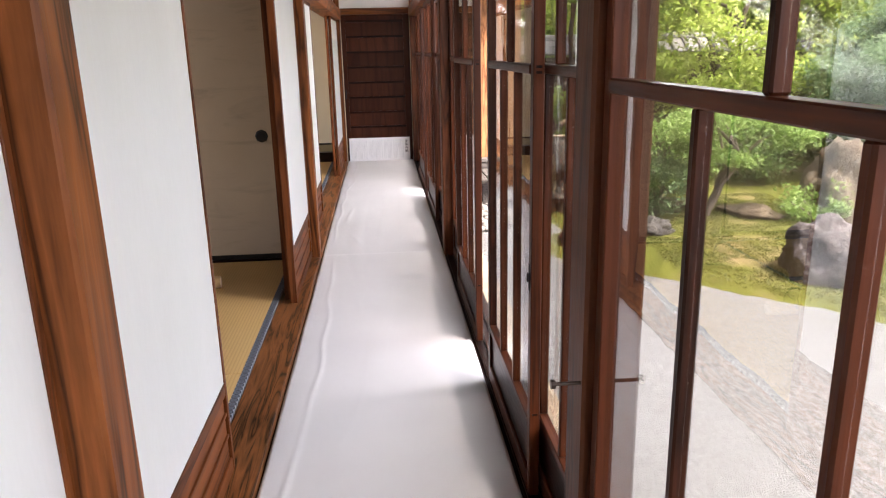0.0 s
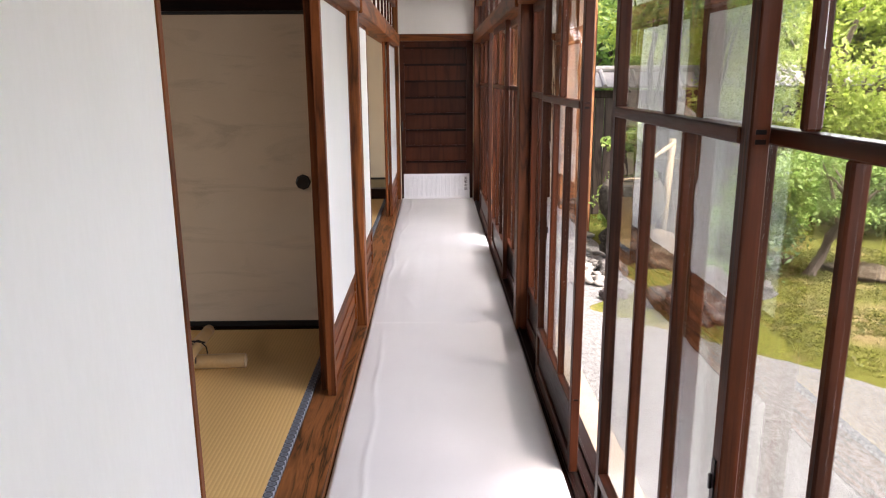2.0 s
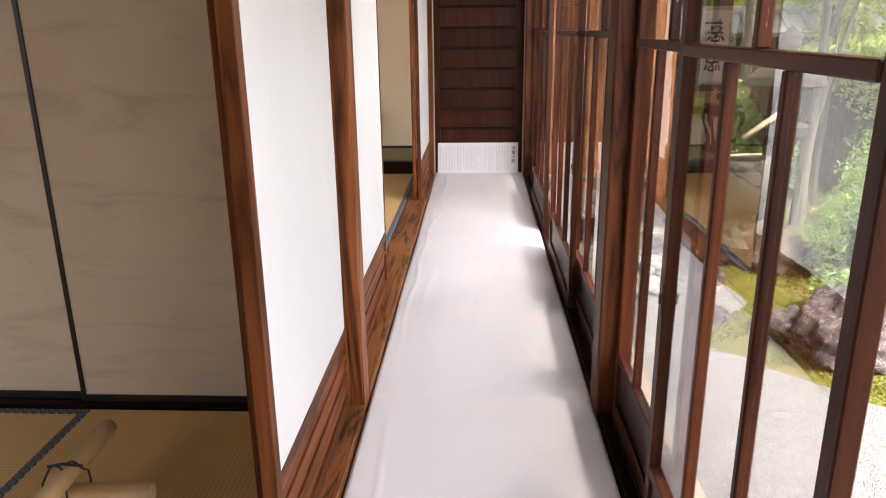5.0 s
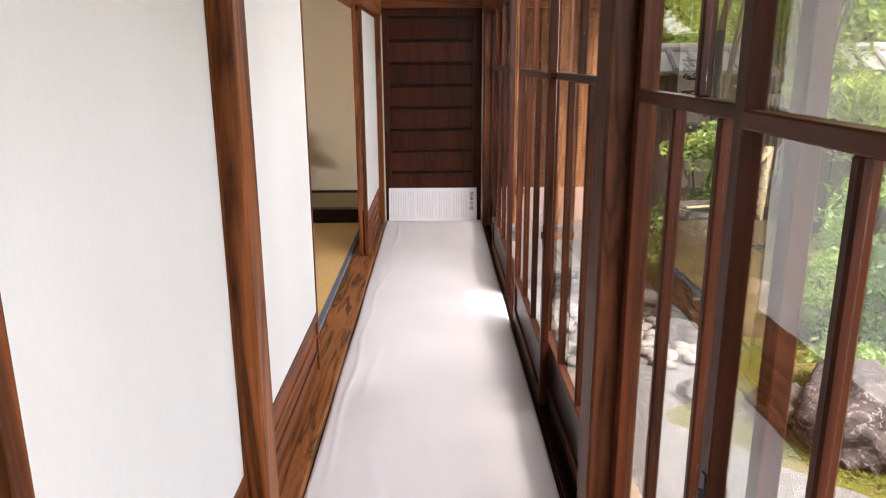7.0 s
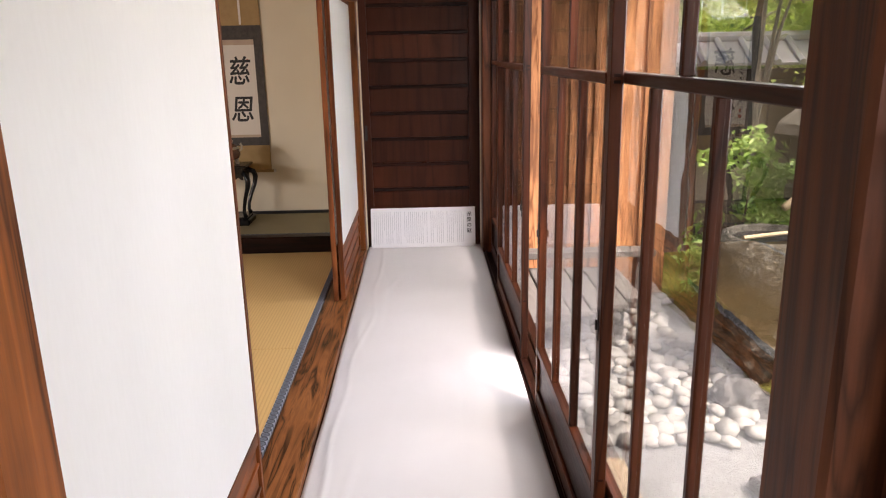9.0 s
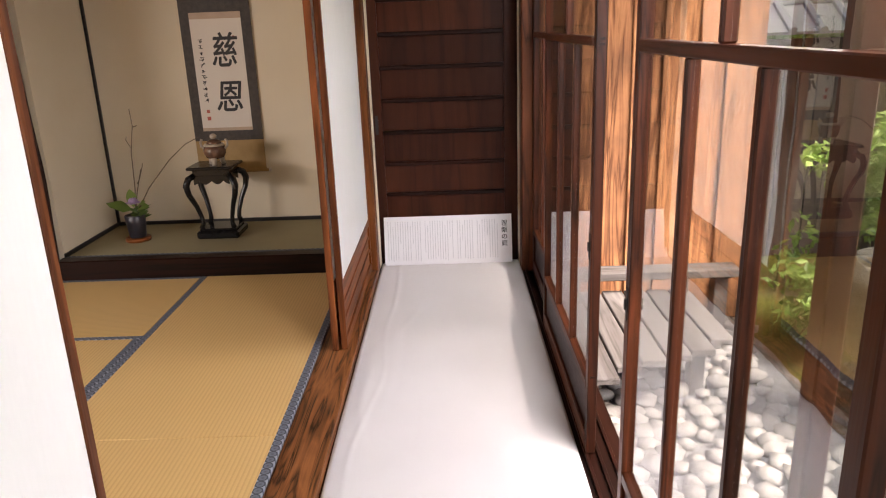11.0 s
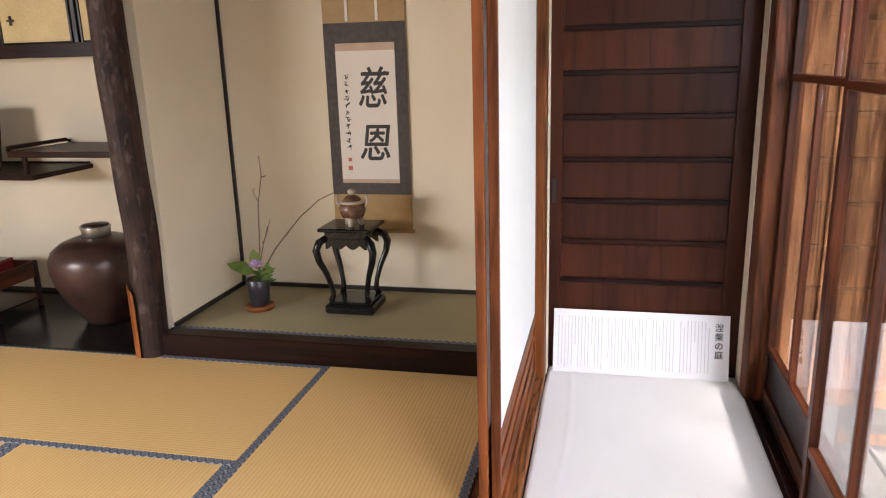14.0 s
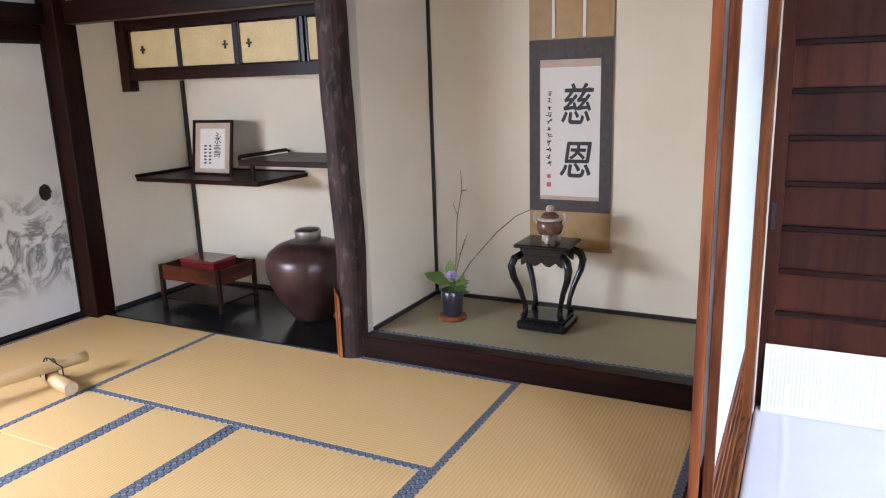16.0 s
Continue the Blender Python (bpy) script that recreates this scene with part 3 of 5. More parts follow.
setting("alcove_floor", box(-2.48, -0.60, YT + 0.125, YB, 0.0, TF - 0.004), plain("faded_rush", (0.26, 0.22, 0.12), (0.33, 0.28, 0.16), 0.7, 2, 200, 0, 0.15, 0.001), "faded green-beige rush matting in the alcove", "floor")
setting("trim", box(-2.48, -0.60, YT + 0.095, YT + 0.125, 0.0, TF - 0.001), HERI, "patterned cloth border of the alcove matting", "trim")
setting("baseboard", box(-2.48, -0.60, YB - 0.012, YB, TF - 0.004, TF + 0.022), BLACKW, "thin black strip along the alcove wall", "baseboard")
setting("baseboard", box(-2.48, -2.468, YT + 0.1, YB - 0.012, TF - 0.004, TF + 0.022), BLACKW, "thin black strip along the alcove wall", "baseboard")
setting("trim", box(-2.48, -2.462, YB - 0.018, YB, TF + 0.022, 2.5), BLACKW, "thin black corner strip of the alcove", "trim")
setting("lintel", box(-2.46, -0.60, YT - 0.01, YT + 0.09, 2.24, 2.34, 0.004), DARKW["x"], "dark beam over the scroll alcove", "lintel")
setting("wall_alcove_head", box(-2.46, -0.60, YT + 0.02, YT + 0.07, 2.34, 2.5), PLASTER, "cream plaster over the alcove", "wall")


def log_post():
    bm = bmesh.new()
    n, rows = 20, []
    for k in range(41):
        z = -0.02 + 2.52 * k / 40
        cx, cy = -2.57 + 0.012 * math.sin(z * 2.2), YT + 0.02 + 0.008 * math.sin(z * 3.1)
        rows.append([bm.verts.new((cx + (0.084 + 0.008 * noise.noise((math.cos(a) * 1.2, math.sin(a) * 1.2, z * 2.5))) * math.cos(a),
                                   cy + (0.084 + 0.008 * noise.noise((math.cos(a) * 1.2, math.sin(a) * 1.2, z * 2.5))) * math.sin(a), z))
                     for a in (2 * math.pi * i / n for i in range(n))])
    for a, b in zip(rows, rows[1:]):
        for i in range(n):
            bm.faces.new((a[i], a[(i + 1) % n], b[(i + 1) % n], b[i]))
    bm.faces.new(rows[-1])
    return bm


def spotted_bark():
    m, t, p = mat("spotted_dark_bark")
    v = coords(t, (1, 1, 0.45), 0.0)
    c = ramp(t, noise_tex(t, v, 9, 5), [(0.35, (0.014, 0.008, 0.007)), (0.7, (0.055, 0.030, 0.024))])
    sp = ramp(t, noise_tex(t, v, 26, 2, 0.5, 0.4), [(0.58, (0, 0, 0)), (0.7, (0.4,) * 3)])
    c = mixc(t, sp, c, (0.13, 0.095, 0.085))
    t.links.new(c, p.inputs["Base Color"])
    p.inputs["Roughness"].default_value = 0.6
    p.inputs["Specular IOR Level"].default_value = 0.2
    bump(t, p, noise_tex(t, v, 26, 4), 0.6, 0.01)
    return m


setting("post", log_post(), spotted_bark(), "round alcove post with dark spotted bark", "post")
bm = bmesh.new()
ring = [radians(200 + 6 * k) for k in range(11)]
low, high = ([bm.verts.new((-2.57 + 0.091 * math.cos(a), YT + 0.02 + 0.091 * math.sin(a), z - (0.06 * abs(i - 5) / 5 if z > 0.1 else 0))) for i, a in enumerate(ring)] for z in (0.0, 0.46))
for i in range(10):
    bm.faces.new((low[i], low[i + 1], high[i + 1], high[i]))
log = [o for o in bpy.data.objects if o.get("label", "").startswith("round alcove post")][0]
part("cut_face", bm, POST["z"], log, "reddish cut face at the post's foot")

# shelf alcove
setting("alcove_floor", box(-4.60, -2.66, YT - 0.03, YB, 0.0, 0.055, 0.003), LACQUER, "glossy black lacquered alcove floor board", "floor")
setting("post", box(-4.75, -4.59, 10.40, 10.555, -0.02, 2.5, 0.006), DARKW["z"], "dark brown square post at the alcove's corner", "post")
setting("lintel", box(-4.59, -2.65, YT - 0.03, YT + 0.07, LINT + 0.1, LINT + 0.24, 0.004), DARKW["x"], "dark beam over the shelf alcove", "lintel")
setting("wall_alcove_head", box(-4.59, -2.65, YT, YT + 0.05, LINT + 0.24, 2.5), PLASTER, "cream plaster over the shelf alcove", "wall")
setting("trim", box(-4.60, -4.575, YB - 0.022, YB, 0.055, 1.62), BLACKW, "thin black corner strip of the shelf alcove", "trim")
setting("baseboard", box(-4.60, -4.588, 10.56, YB - 0.022, 0.055, 0.078), BLACKW, "thin black strip along the wall's foot", "baseboard")
setting("baseboard", box(-4.575, -2.66, YB - 0.012, YB, 0.055, 0.078), BLACKW, "thin black strip along the wall's foot", "baseboard")

GOLD = plain("dull_gold_paper", (0.46, 0.34, 0.14), (0.62, 0.49, 0.24), 0.55, 5, 60, 0.0, 0.05, 0.001)
cab = thing("wall_cabinet", "hanging cabinet with small gold paper sliding doors in dark frames", "cabinet", (-3.6, 11.1, 1.62))
part("bottom_rail", box(-4.52, -2.66, 10.86, 10.93, 1.62, 1.695, 0.003), DARKW["x"], cab)
part("top_rail", box(-4.52, -2.66, 10.86, 10.93, 1.955, 2.03, 0.003), DARKW["x"], cab)
part("side_post", box(-4.60, -4.52, 10.85, 10.93, 1.55, 2.1, 0.003), DARKW["z"], cab)
part("bottom_board", box(-4.598, -2.66, 10.93, YB - 0.001, 1.635, 1.66), DARKW["x"], cab)
part("body", box(-4.52, -2.66, 11.0, YB - 0.001, 1.66, 2.05), DARKW["x"], cab)
for x0, x1, kx in ((-4.515, -4.075, -4.40), (-4.06, -3.585, -3.665), (-3.55, -3.085, -3.47), (-3.03, -2.665, None)):
    d = part("door", box(x0 + 0.012, x1 - 0.012, 10.895, 10.905, 1.705, 1.945), GOLD, cab, "gold paper sliding door")
    for a, b in ((x0, x0 + 0.012), (x1 - 0.012, x1)):
        part("frame_bar", box(a, b, 10.888, 10.91, 1.695, 1.955), BLACKW, d)
    if kx:
        bm = box(kx - 0.022, kx + 0.022, 10.886, 10.895, 1.818, 1.83, 0.002)
        bx(bm, kx - 0.007, kx + 0.007, 10.885, 10.894, 1.798, 1.85, 0.002)
        part("pull", bm, BLACKW, d, "small black cross-shaped pull")
for x in (-4.0675, -3.5675, -3.0575):
    part("divider", box(x - 0.012, x + 0.012, 10.885, 10.93, 1.695, 1.955), BLACKW, cab)

sh = thing("staggered_shelf", "dark wooden two-level staggered shelf in the alcove", "shelf", (-3.6, 11.2, 0.9))
part("lower_board", box(-4.598, -3.48, 10.87, YB - 0.001, 0.925, 0.955, 0.003), DARKW["x"], sh)
part("edge_lip", box(-4.598, -4.57, 10.86, YB - 0.001, 0.955, 0.975, 0.003), DARKW["y"], sh)
part("upper_board", box(-3.63, -2.66, 10.87, YB - 0.001, 1.06, 1.095, 0.003), DARKW["x"], sh)
part("curved_end", tube([(-3.615, 10.87, 1.103), (-3.635, 10.89, 1.115), (-3.635, YB - 0.03, 1.115), (-3.62, YB - 0.01, 1.103)], 0.013, 8), DARKW["y"], sh)
part("short_strut", box(-3.55, -3.525, 10.885, 10.91, 0.955, 1.06, 0.003), DARKW["z"], sh)
part("back_rail", box(-4.57, -3.50, YB - 0.016, YB - 0.001, 0.955, 0.968), DARKW["x"], sh)


# ---- writing ----
def glyph(body, size, material, parent, m, name="writing", label="", widen=1.0, bold=0.0, slant=0.0):
    c = bpy.data.curves.new(name, "FONT")
    c.body, c.size, c.extrude, c.align_x, c.align_y = body, size, 0.0004, "CENTER", "CENTER"
    c.offset, c.shear = bold, slant
    tmp = new(name, c)
    bpy.context.view_layer.update()
    me = bpy.data.meshes.new_from_object(tmp.evaluated_get(bpy.context.evaluated_depsgraph_get()))
    bpy.data.objects.remove(tmp)
    bpy.data.curves.remove(c)
    me.transform(m @ Matrix.Diagonal((widen, 1, 1, 1)))
    me.materials.clear()
    me.materials.append(material)
    ob = new(name, me)
    ob.parent = parent
    ob.matrix_parent_inverse = parent.matrix_world.inverted()
    if label:
        tagged(ob, label)
    return ob


INKB = plain("black_ink", (0.008, 0.008, 0.008), (0.016, 0.015, 0.014), 0.6, 20, 80, 0, 0, 0)
REDINK = plain("red_seal_ink", (0.40, 0.09, 0.06), (0.5, 0.14, 0.1), 0.7, 20, 80, 0, 0, 0)
SCROLLP = plain("scroll_paper", (0.66, 0.61, 0.54), (0.72, 0.67, 0.60), 0.85, 2, 90, 0, 0.05, 0.001)
BROCADE = plain("dark_grey_brocade", (0.022, 0.016, 0.012), (0.062, 0.048, 0.038), 0.6, 38, 160, 0, 0.2, 0.002)
OCHRE = plain("ochre_silk", (0.30, 0.18, 0.055), (0.40, 0.25, 0.09), 0.5, 16, 200, 0, 0.1, 0.001)
PINKISH = plain("pale_brown_silk", (0.42, 0.31, 0.22), (0.5, 0.38, 0.28), 0.6, 16, 200, 0, 0.05, 0.001)


def face_south(x, y, z):
    """Puts flat writing upright, facing the viewer who looks along +y."""
    return Matrix.Translation((x, y, z)) @ Matrix.Rotation(radians(90), 4, "X")


sc = thing("hanging_scroll", "long hanging calligraphy scroll with dark brocade and ochre silk", "scroll", (-1.566, YB, 0.54))
yb = YB - 0.012
part("backing", box(-1.812, -1.320, yb, yb + 0.004, 0.55, 2.25), OCHRE, sc, "ochre silk mount")
part("brocade", box(-1.812, -1.320, yb - 0.002, yb - 0.0002, 0.775, 1.768), BROCADE, sc, "dark grey brocade")
part("silk_band", box(-1.745, -1.388, yb - 0.003, yb - 0.0022, 0.845, 1.655), PINKISH, sc)
part("paper", box(-1.745, -1.388, yb - 0.004, yb - 0.0032, 0.868, 1.612), SCROLLP, sc, "cream writing paper")
for x in (-1.665, -1.485):
    part("ribbon", box(x - 0.009, x + 0.009, yb - 0.006, yb - 0.003, 1.775, 2.25, 0.001), SCROLLP, sc, "pale hanging ribbon")
part("roller", tube([(-1.83, yb - 0.008, 0.552), (-1.30, yb - 0.008, 0.552)], 0.012, 10), OCHRE, sc)
for x in (-1.845, -1.30):
    part("roller_end", tube([(x, yb - 0.008, 0.552), (x + 0.018, yb - 0.008, 0.552)], 0.014, 10), SCROLLP, sc)
for k, (dx, dz) in enumerate(((0, 0), (0.0035, 0.002), (0.006, -0.002), (0.003, -0.004))):
    glyph("慈", 0.25, INKB, sc, face_south(-1.535 + dx, yb - 0.0048 - 0.0003 * k, 1.385 + dz), "brushed_character", widen=0.74, slant=0.16)
    glyph("恩", 0.235, INKB, sc, face_south(-1.535 + dx, yb - 0.0048 - 0.0003 * k, 1.07 + dz), "brushed_character", widen=0.86, slant=0.16)
for k in range(11):
    z = 1.47 - k * 0.041
    bm = bmesh.new()
    for j in range(5):
        w, h = (random.uniform(0.008, 0.016), random.uniform(0.0015, 0.003)) if j % 2 else (random.uniform(0.0015, 0.003), random.uniform(0.006, 0.012))
        cx, cz = -1.688 + random.uniform(-0.008, 0.008), z + random.uniform(-0.010, 0.010)
        q = box(-w, w, -0.0002, 0.0002, -h, h)
        q.transform(Matrix.Translation((cx, yb - 0.0046 - 0.0005 * j, cz)) @ Matrix.Rotation(random.uniform(-0.6, 0.6), 4, "Y"))
        tmp = bpy.data.meshes.new("stroke")
        q.to_mesh(tmp)
        q.free()
        bm.from_mesh(tmp)
        bpy.data.meshes.remove(tmp)
    part("small_character_mark", bm, INKB, sc)
for x, z, s in ((-1.69, 0.935, 0.013), (-1.69, 0.985, 0.011), (-1.452, 1.49, 0.007)):
    part("red_seal", box(x - s, x + s, yb - 0.0052, yb - 0.0044, z - s, z + s), REDINK, sc)

# ---- the information board ----
BOARD = plain("white_board", (0.76, 0.76, 0.77), (0.82, 0.82, 0.83), 0.5, 2, 90, 0, 0.0, 0)
PRINT = plain("grey_print", (0.44, 0.44, 0.46), (0.60, 0.60, 0.62), 0.7, 20, 80, 0, 0, 0)
bd = thing("information_board", "white printed information board leaning on the end door", "sign board", (0, 10.70, 0.006))
lean = Matrix.Translation((0, 10.705, 0.008)) @ Matrix.Rotation(radians(-13), 4, "X")
bm = box(-0.428, 0.410, 0, 0.008, 0, 0.318, 0.001)
bm.transform(lean)
part("panel", bm, BOARD, bd)
for i, ch in enumerate("涅槃の庭"):
    for k, dx in enumerate((0, 0.0012)):
        glyph(ch, 0.041, INKB, bd, lean @ face_south(0.361 + dx, -0.0006 - 0.0004 * k, 0.256 - i * 0.044), "title_character")
for k in range(45):
    x = 0.315 - k * 0.0163
    if k in (9, 17, 30):
        continue
    top = 0.285 - (0.03 if k % 7 == 0 else 0)
    bot = 0.035 + (random.uniform(0.0, 0.16) if k % 5 == 4 else 0.0)
    bm = bmesh.new()
    z = top
    while z > bot:
        h = random.uniform(0.006, 0.012)
        bx(bm, x - 0.0021, x + 0.0021, -0.0008, -0.0001, z - h, z)
        z -= h + random.uniform(0.002, 0.004)
    bm.transform(lean)
    part("text_column", bm, PRINT, bd)

# ---- things in the alcoves ----
st = thing("incense_stand", "tall black lacquered stand with curved legs", "stand", (-1.59, 11.06, TF))
cx, cy = -1.585, 11.05
part("base", box(cx - 0.145, cx + 0.145, cy - 0.125, cy + 0.125, TF - 0.004, TF + 0.05, 0.012), LACQUER, st)
part("base_top", box(cx - 0.125, cx + 0.125, cy - 0.105, cy + 0.105, TF + 0.05, TF + 0.066, 0.004), LACQUER, st)
part("top", box(cx - 0.155, cx + 0.155, cy - 0.135, cy + 0.135, 0.645, 0.665, 0.006), LACQUER, st)
part("waist", box(cx - 0.125, cx + 0.125, cy - 0.105, cy + 0.105, 0.60, 0.645, 0.004), LACQUER, st)
for sx in (-1, 1):
    for sy in (-1, 1):
        pts = [(0.118, 0.098, 0.605), (0.150, 0.125, 0.585), (0.165, 0.138, 0.54), (0.155, 0.130, 0.48), (0.125, 0.105, 0.40), (0.105, 0.088, 0.32), (0.100, 0.084, 0.27), (0.112, 0.094, 0.236)]
        part("leg", tube([(cx + sx * a, cy + sy * b, c) for a, b, c in pts], [0.02, 0.023, 0.022, 0.019, 0.016, 0.014, 0.015, 0.019], 8), LACQUER, st, smooth=True)
for y in (cy - 0.108, cy + 0.098):
    bm = bmesh.new()
    cols = []
    for k in range(25):
        x, d = cx - 0.12 + 0.01 * k, 0.568 - 0.024 * abs(math.cos(k / 24 * math.pi * 3))
        cols.append([bm.verts.new(q) for q in ((x, y, d), (x, y, 0.602), (x, y + 0.01, 0.602), (x, y + 0.01, d))])
    for a, b in zip(cols, cols[1:]):
        for m in range(4):
            bm.faces.new((a[m], b[m], b[(m + 1) % 4], a[(m + 1) % 4]))
    bm.faces.new(cols[0])
    bm.faces.new(cols[-1][::-1])
    bmesh.ops.recalc_face_normals(bm, faces=bm.faces[:])
    part("apron", bm, LACQUER, st)

CERAM = plain("mottled_glazed_ceramic", (0.06, 0.024, 0.015), (0.20, 0.11, 0.07), 0.25, 22, 80, 0, 0.05, 0.001)
IVORY = plain("cream_glaze", (0.36, 0.30, 0.23), (0.50, 0.43, 0.34), 0.28, 18, 80, 0, 0.05, 0.001)
bu = thing("incense_burner", "small brown and cream ceramic incense burner with handles", "incense burner", (-1.565, 11.03, 0.665))
bx0, by0 = -1.565, 11.03
part("body", lathe([(0.03, 0.04), (0.058, 0.05), (0.072, 0.075), (0.074, 0.10), (0.066, 0.122), (0.058, 0.13)], 24, (bx0, by0, 0.665)), CERAM, bu, smooth=True)
part("rim", lathe([(0.066, 0.126), (0.07, 0.132), (0.066, 0.14), (0.05, 0.142)], 24, (bx0, by0, 0.665)), IVORY, bu, smooth=True)
part("lid", lathe([(0.05, 0.142), (0.047, 0.155), (0.03, 0.168), (0.012, 0.172)], 20, (bx0, by0, 0.665)), CERAM, bu, smooth=True)
part("lid_knob", lathe([(0.008, 0.17), (0.022, 0.182), (0.024, 0.194), (0.012, 0.206), (0.003, 0.208)], 10, (bx0, by0, 0.665)), IVORY, bu, smooth=True)
for a in (30, 150, 270):
    lx, ly = bx0 + 0.042 * math.cos(radians(a)), by0 + 0.042 * math.sin(radians(a))
    part("foot", tube([(lx, ly, 0.715), (lx, ly, 0.69), (bx0 + 0.05 * math.cos(radians(a)), by0 + 0.05 * math.sin(radians(a)), 0.6655)], [0.02, 0.017, 0.014], 8), IVORY, bu, smooth=True)
for s in (-1, 1):
    part("handle", tube([(bx0 + s * 0.06, by0, 0.765), (bx0 + s * 0.088, by0, 0.79), (bx0 + s * 0.09, by0, 0.82), (bx0 + s * 0.078, by0, 0.835)], 0.0085, 8), IVORY, bu, smooth=True)

LEAF = {}


def leaf_mat(name, a, b, c=None):
    m, t, p = mat(name)
    g = t.nodes.new("ShaderNodeNewGeometry")
    col = ramp(t, g.outputs["Random Per Island"], [(0.0, a), (0.6, b), (1.0, c or b)])
    col = mixc(t, 0.4, col, ramp(t, noise_tex(t, coords(t), 1.3, 3), [(0.3, a), (0.7, c or b)]))
    t.links.new(col, p.inputs["Base Color"])
    p.inputs["Roughness"].default_value = 0.5
    tr = t.nodes.new("ShaderNodeBsdfTranslucent")
    t.links.new(col, tr.inputs[0])
    mx = node(t, "ShaderNodeMixShader", Fac=0.58)
    t.links.new(p.outputs[0], mx.inputs[1])
    t.links.new(tr.outputs[0], mx.inputs[2])
    t.links.new(mx.outputs[0], t.nodes["Material Output"].inputs[0])
    return m


L_BRIGHT = leaf_mat("bright_maple_leaf", (0.27, 0.38, 0.06), (0.45, 0.54, 0.11), (0.56, 0.63, 0.18))
L_MID = leaf_mat("mid_green_leaf", (0.11, 0.21, 0.045), (0.23, 0.35, 0.08), (0.33, 0.45, 0.13))
L_DARK = leaf_mat("dark_green_leaf", (0.05, 0.10, 0.028), (0.12, 0.20, 0.055), (0.21, 0.30, 0.09))
L_BLUE = leaf_mat("blue_green_needle", (0.09, 0.17, 0.07), (0.18, 0.28, 0.13), (0.27, 0.37, 0.18))

fv = thing("flower_vase", "dark glazed pot with leaves, a mauve flower and bare twigs", "vase", (-2.16, 10.97, TF))
vx, vy = -2.15, 10.97
part("saucer", lathe([(0.082, -0.004), (0.085, 0.012), (0.08, 0.022), (0.07, 0.022)], 24, (vx, vy, TF)), POST["x"], fv, "round reddish wooden saucer", True)
part("pot", lathe([(0.05, 0.018), (0.056, 0.03), (0.064, 0.12), (0.07, 0.175), (0.066, 0.178), (0.06, 0.165)], 24, (vx, vy, TF)), plain("dark_blue_glaze", (0.012, 0.012, 0.016), (0.035, 0.033, 0.045), 0.3, 16, 80, 0, 0.05, 0.001), fv, smooth=True)
TWIG = plain("twig_bark", (0.07, 0.05, 0.03), (0.16, 0.12, 0.07), 0.8, 20, 80, 0, 0.2, 0.001)
for pts, r in (([(vx, vy, 0.33), (vx + 0.03, vy, 0.52), (vx + 0.045, vy, 0.78), (vx + 0.08, vy, 0.95), (vx + 0.075, vy, 1.06)], 0.0045),
               ([(vx, vy, 0.33), (vx + 0.13, vy - 0.01, 0.53), (vx + 0.30, vy - 0.02, 0.72), (vx + 0.42, vy - 0.02, 0.82), (vx + 0.51, vy - 0.02, 0.862)], 0.005),
               ([(vx, vy, 0.33), (vx + 0.04, vy, 0.50), (vx + 0.09, vy, 0.66)], 0.004), ([(vx + 0.05, vy, 0.56), (vx + 0.075, vy, 0.60), (vx + 0.11, vy, 0.70)], 0.003),
               ([(vx + 0.075, vy, 0.94), (vx + 0.11, vy, 0.95)], 0.003), ([(vx + 0.05, vy, 0.80), (vx + 0.02, vy, 0.86), (vx + 0.03, vy, 0.88)], 0.0025)):
    part("twig", tube(pts, [r * (1 - 0.14 * i) for i in range(len(pts))], 6), TWIG, fv)


def leaf_blade(bm, base, tip, width, sag=0.01):
    b, t = Vector(base), Vector(tip)
    d = t - b
    side = d.cross(Vector((0, -0.6, 0.8))).normalized() * width / 2
    mid = b + d * 0.5 + Vector((0, 0, sag))
    v = [bm.verts.new(p) for p in (b, b + d * 0.3 + side * 0.9, mid + side, b + d * 0.8 + side * 0.6, t, b + d * 0.8 - side * 0.6, mid - side, b + d * 0.3 - side * 0.9)]
    c = bm.verts.new(mid - Vector((0, 0, sag * 0.6)))
    for i in range(8):
        bm.faces.new((v[i], v[(i + 1) % 8], c))


for base, tip, w in (((vx - 0.01, vy, 0.38), (vx - 0.17, vy - 0.03, 0.44), 0.085), ((vx, vy, 0.40), (vx - 0.005, vy - 0.01, 0.53), 0.075), ((vx + 0.02, vy, 0.39), (vx + 0.12, vy - 0.03, 0.41), 0.06), ((vx + 0.02, vy, 0.40), (vx + 0.11, vy - 0.05, 0.45), 0.05)):
    bm = bmesh.new()
    leaf_blade(bm, base, tip, w)
    part("leaf", bm, L_MID, fv)
bm = bmesh.new()
for k in range(26):
    a, h = random.uniform(0, 6.28), random.uniform(0.34, 0.43)
    r = random.uniform(0.03, 0.10)
    leaf_blade(bm, (vx + 0.03, vy - 0.02, h - 0.03), (vx + 0.04 + r * math.cos(a), vy - 0.02 + r * math.sin(a) * 0.7, h), 0.022, 0.004)
part("small_leaves", bm, L_DARK, fv)
bm = bmesh.new()
for ring, (n, r, h) in enumerate(((9, 0.05, 0.445), (7, 0.035, 0.465), (5, 0.02, 0.478))):
    for k in range(n):
        a = 6.283 * k / n + ring
        leaf_blade(bm, (vx + 0.025, vy - 0.05, 0.435), (vx + 0.025 + r * math.cos(a), vy - 0.05 + r * math.sin(a) * 0.8, h), 0.026, 0.008)
part("flower", bm, plain("mauve_petal", (0.34, 0.22, 0.42), (0.5, 0.38, 0.56), 0.6, 30, 90, 0, 0, 0), fv, "pale mauve flower")

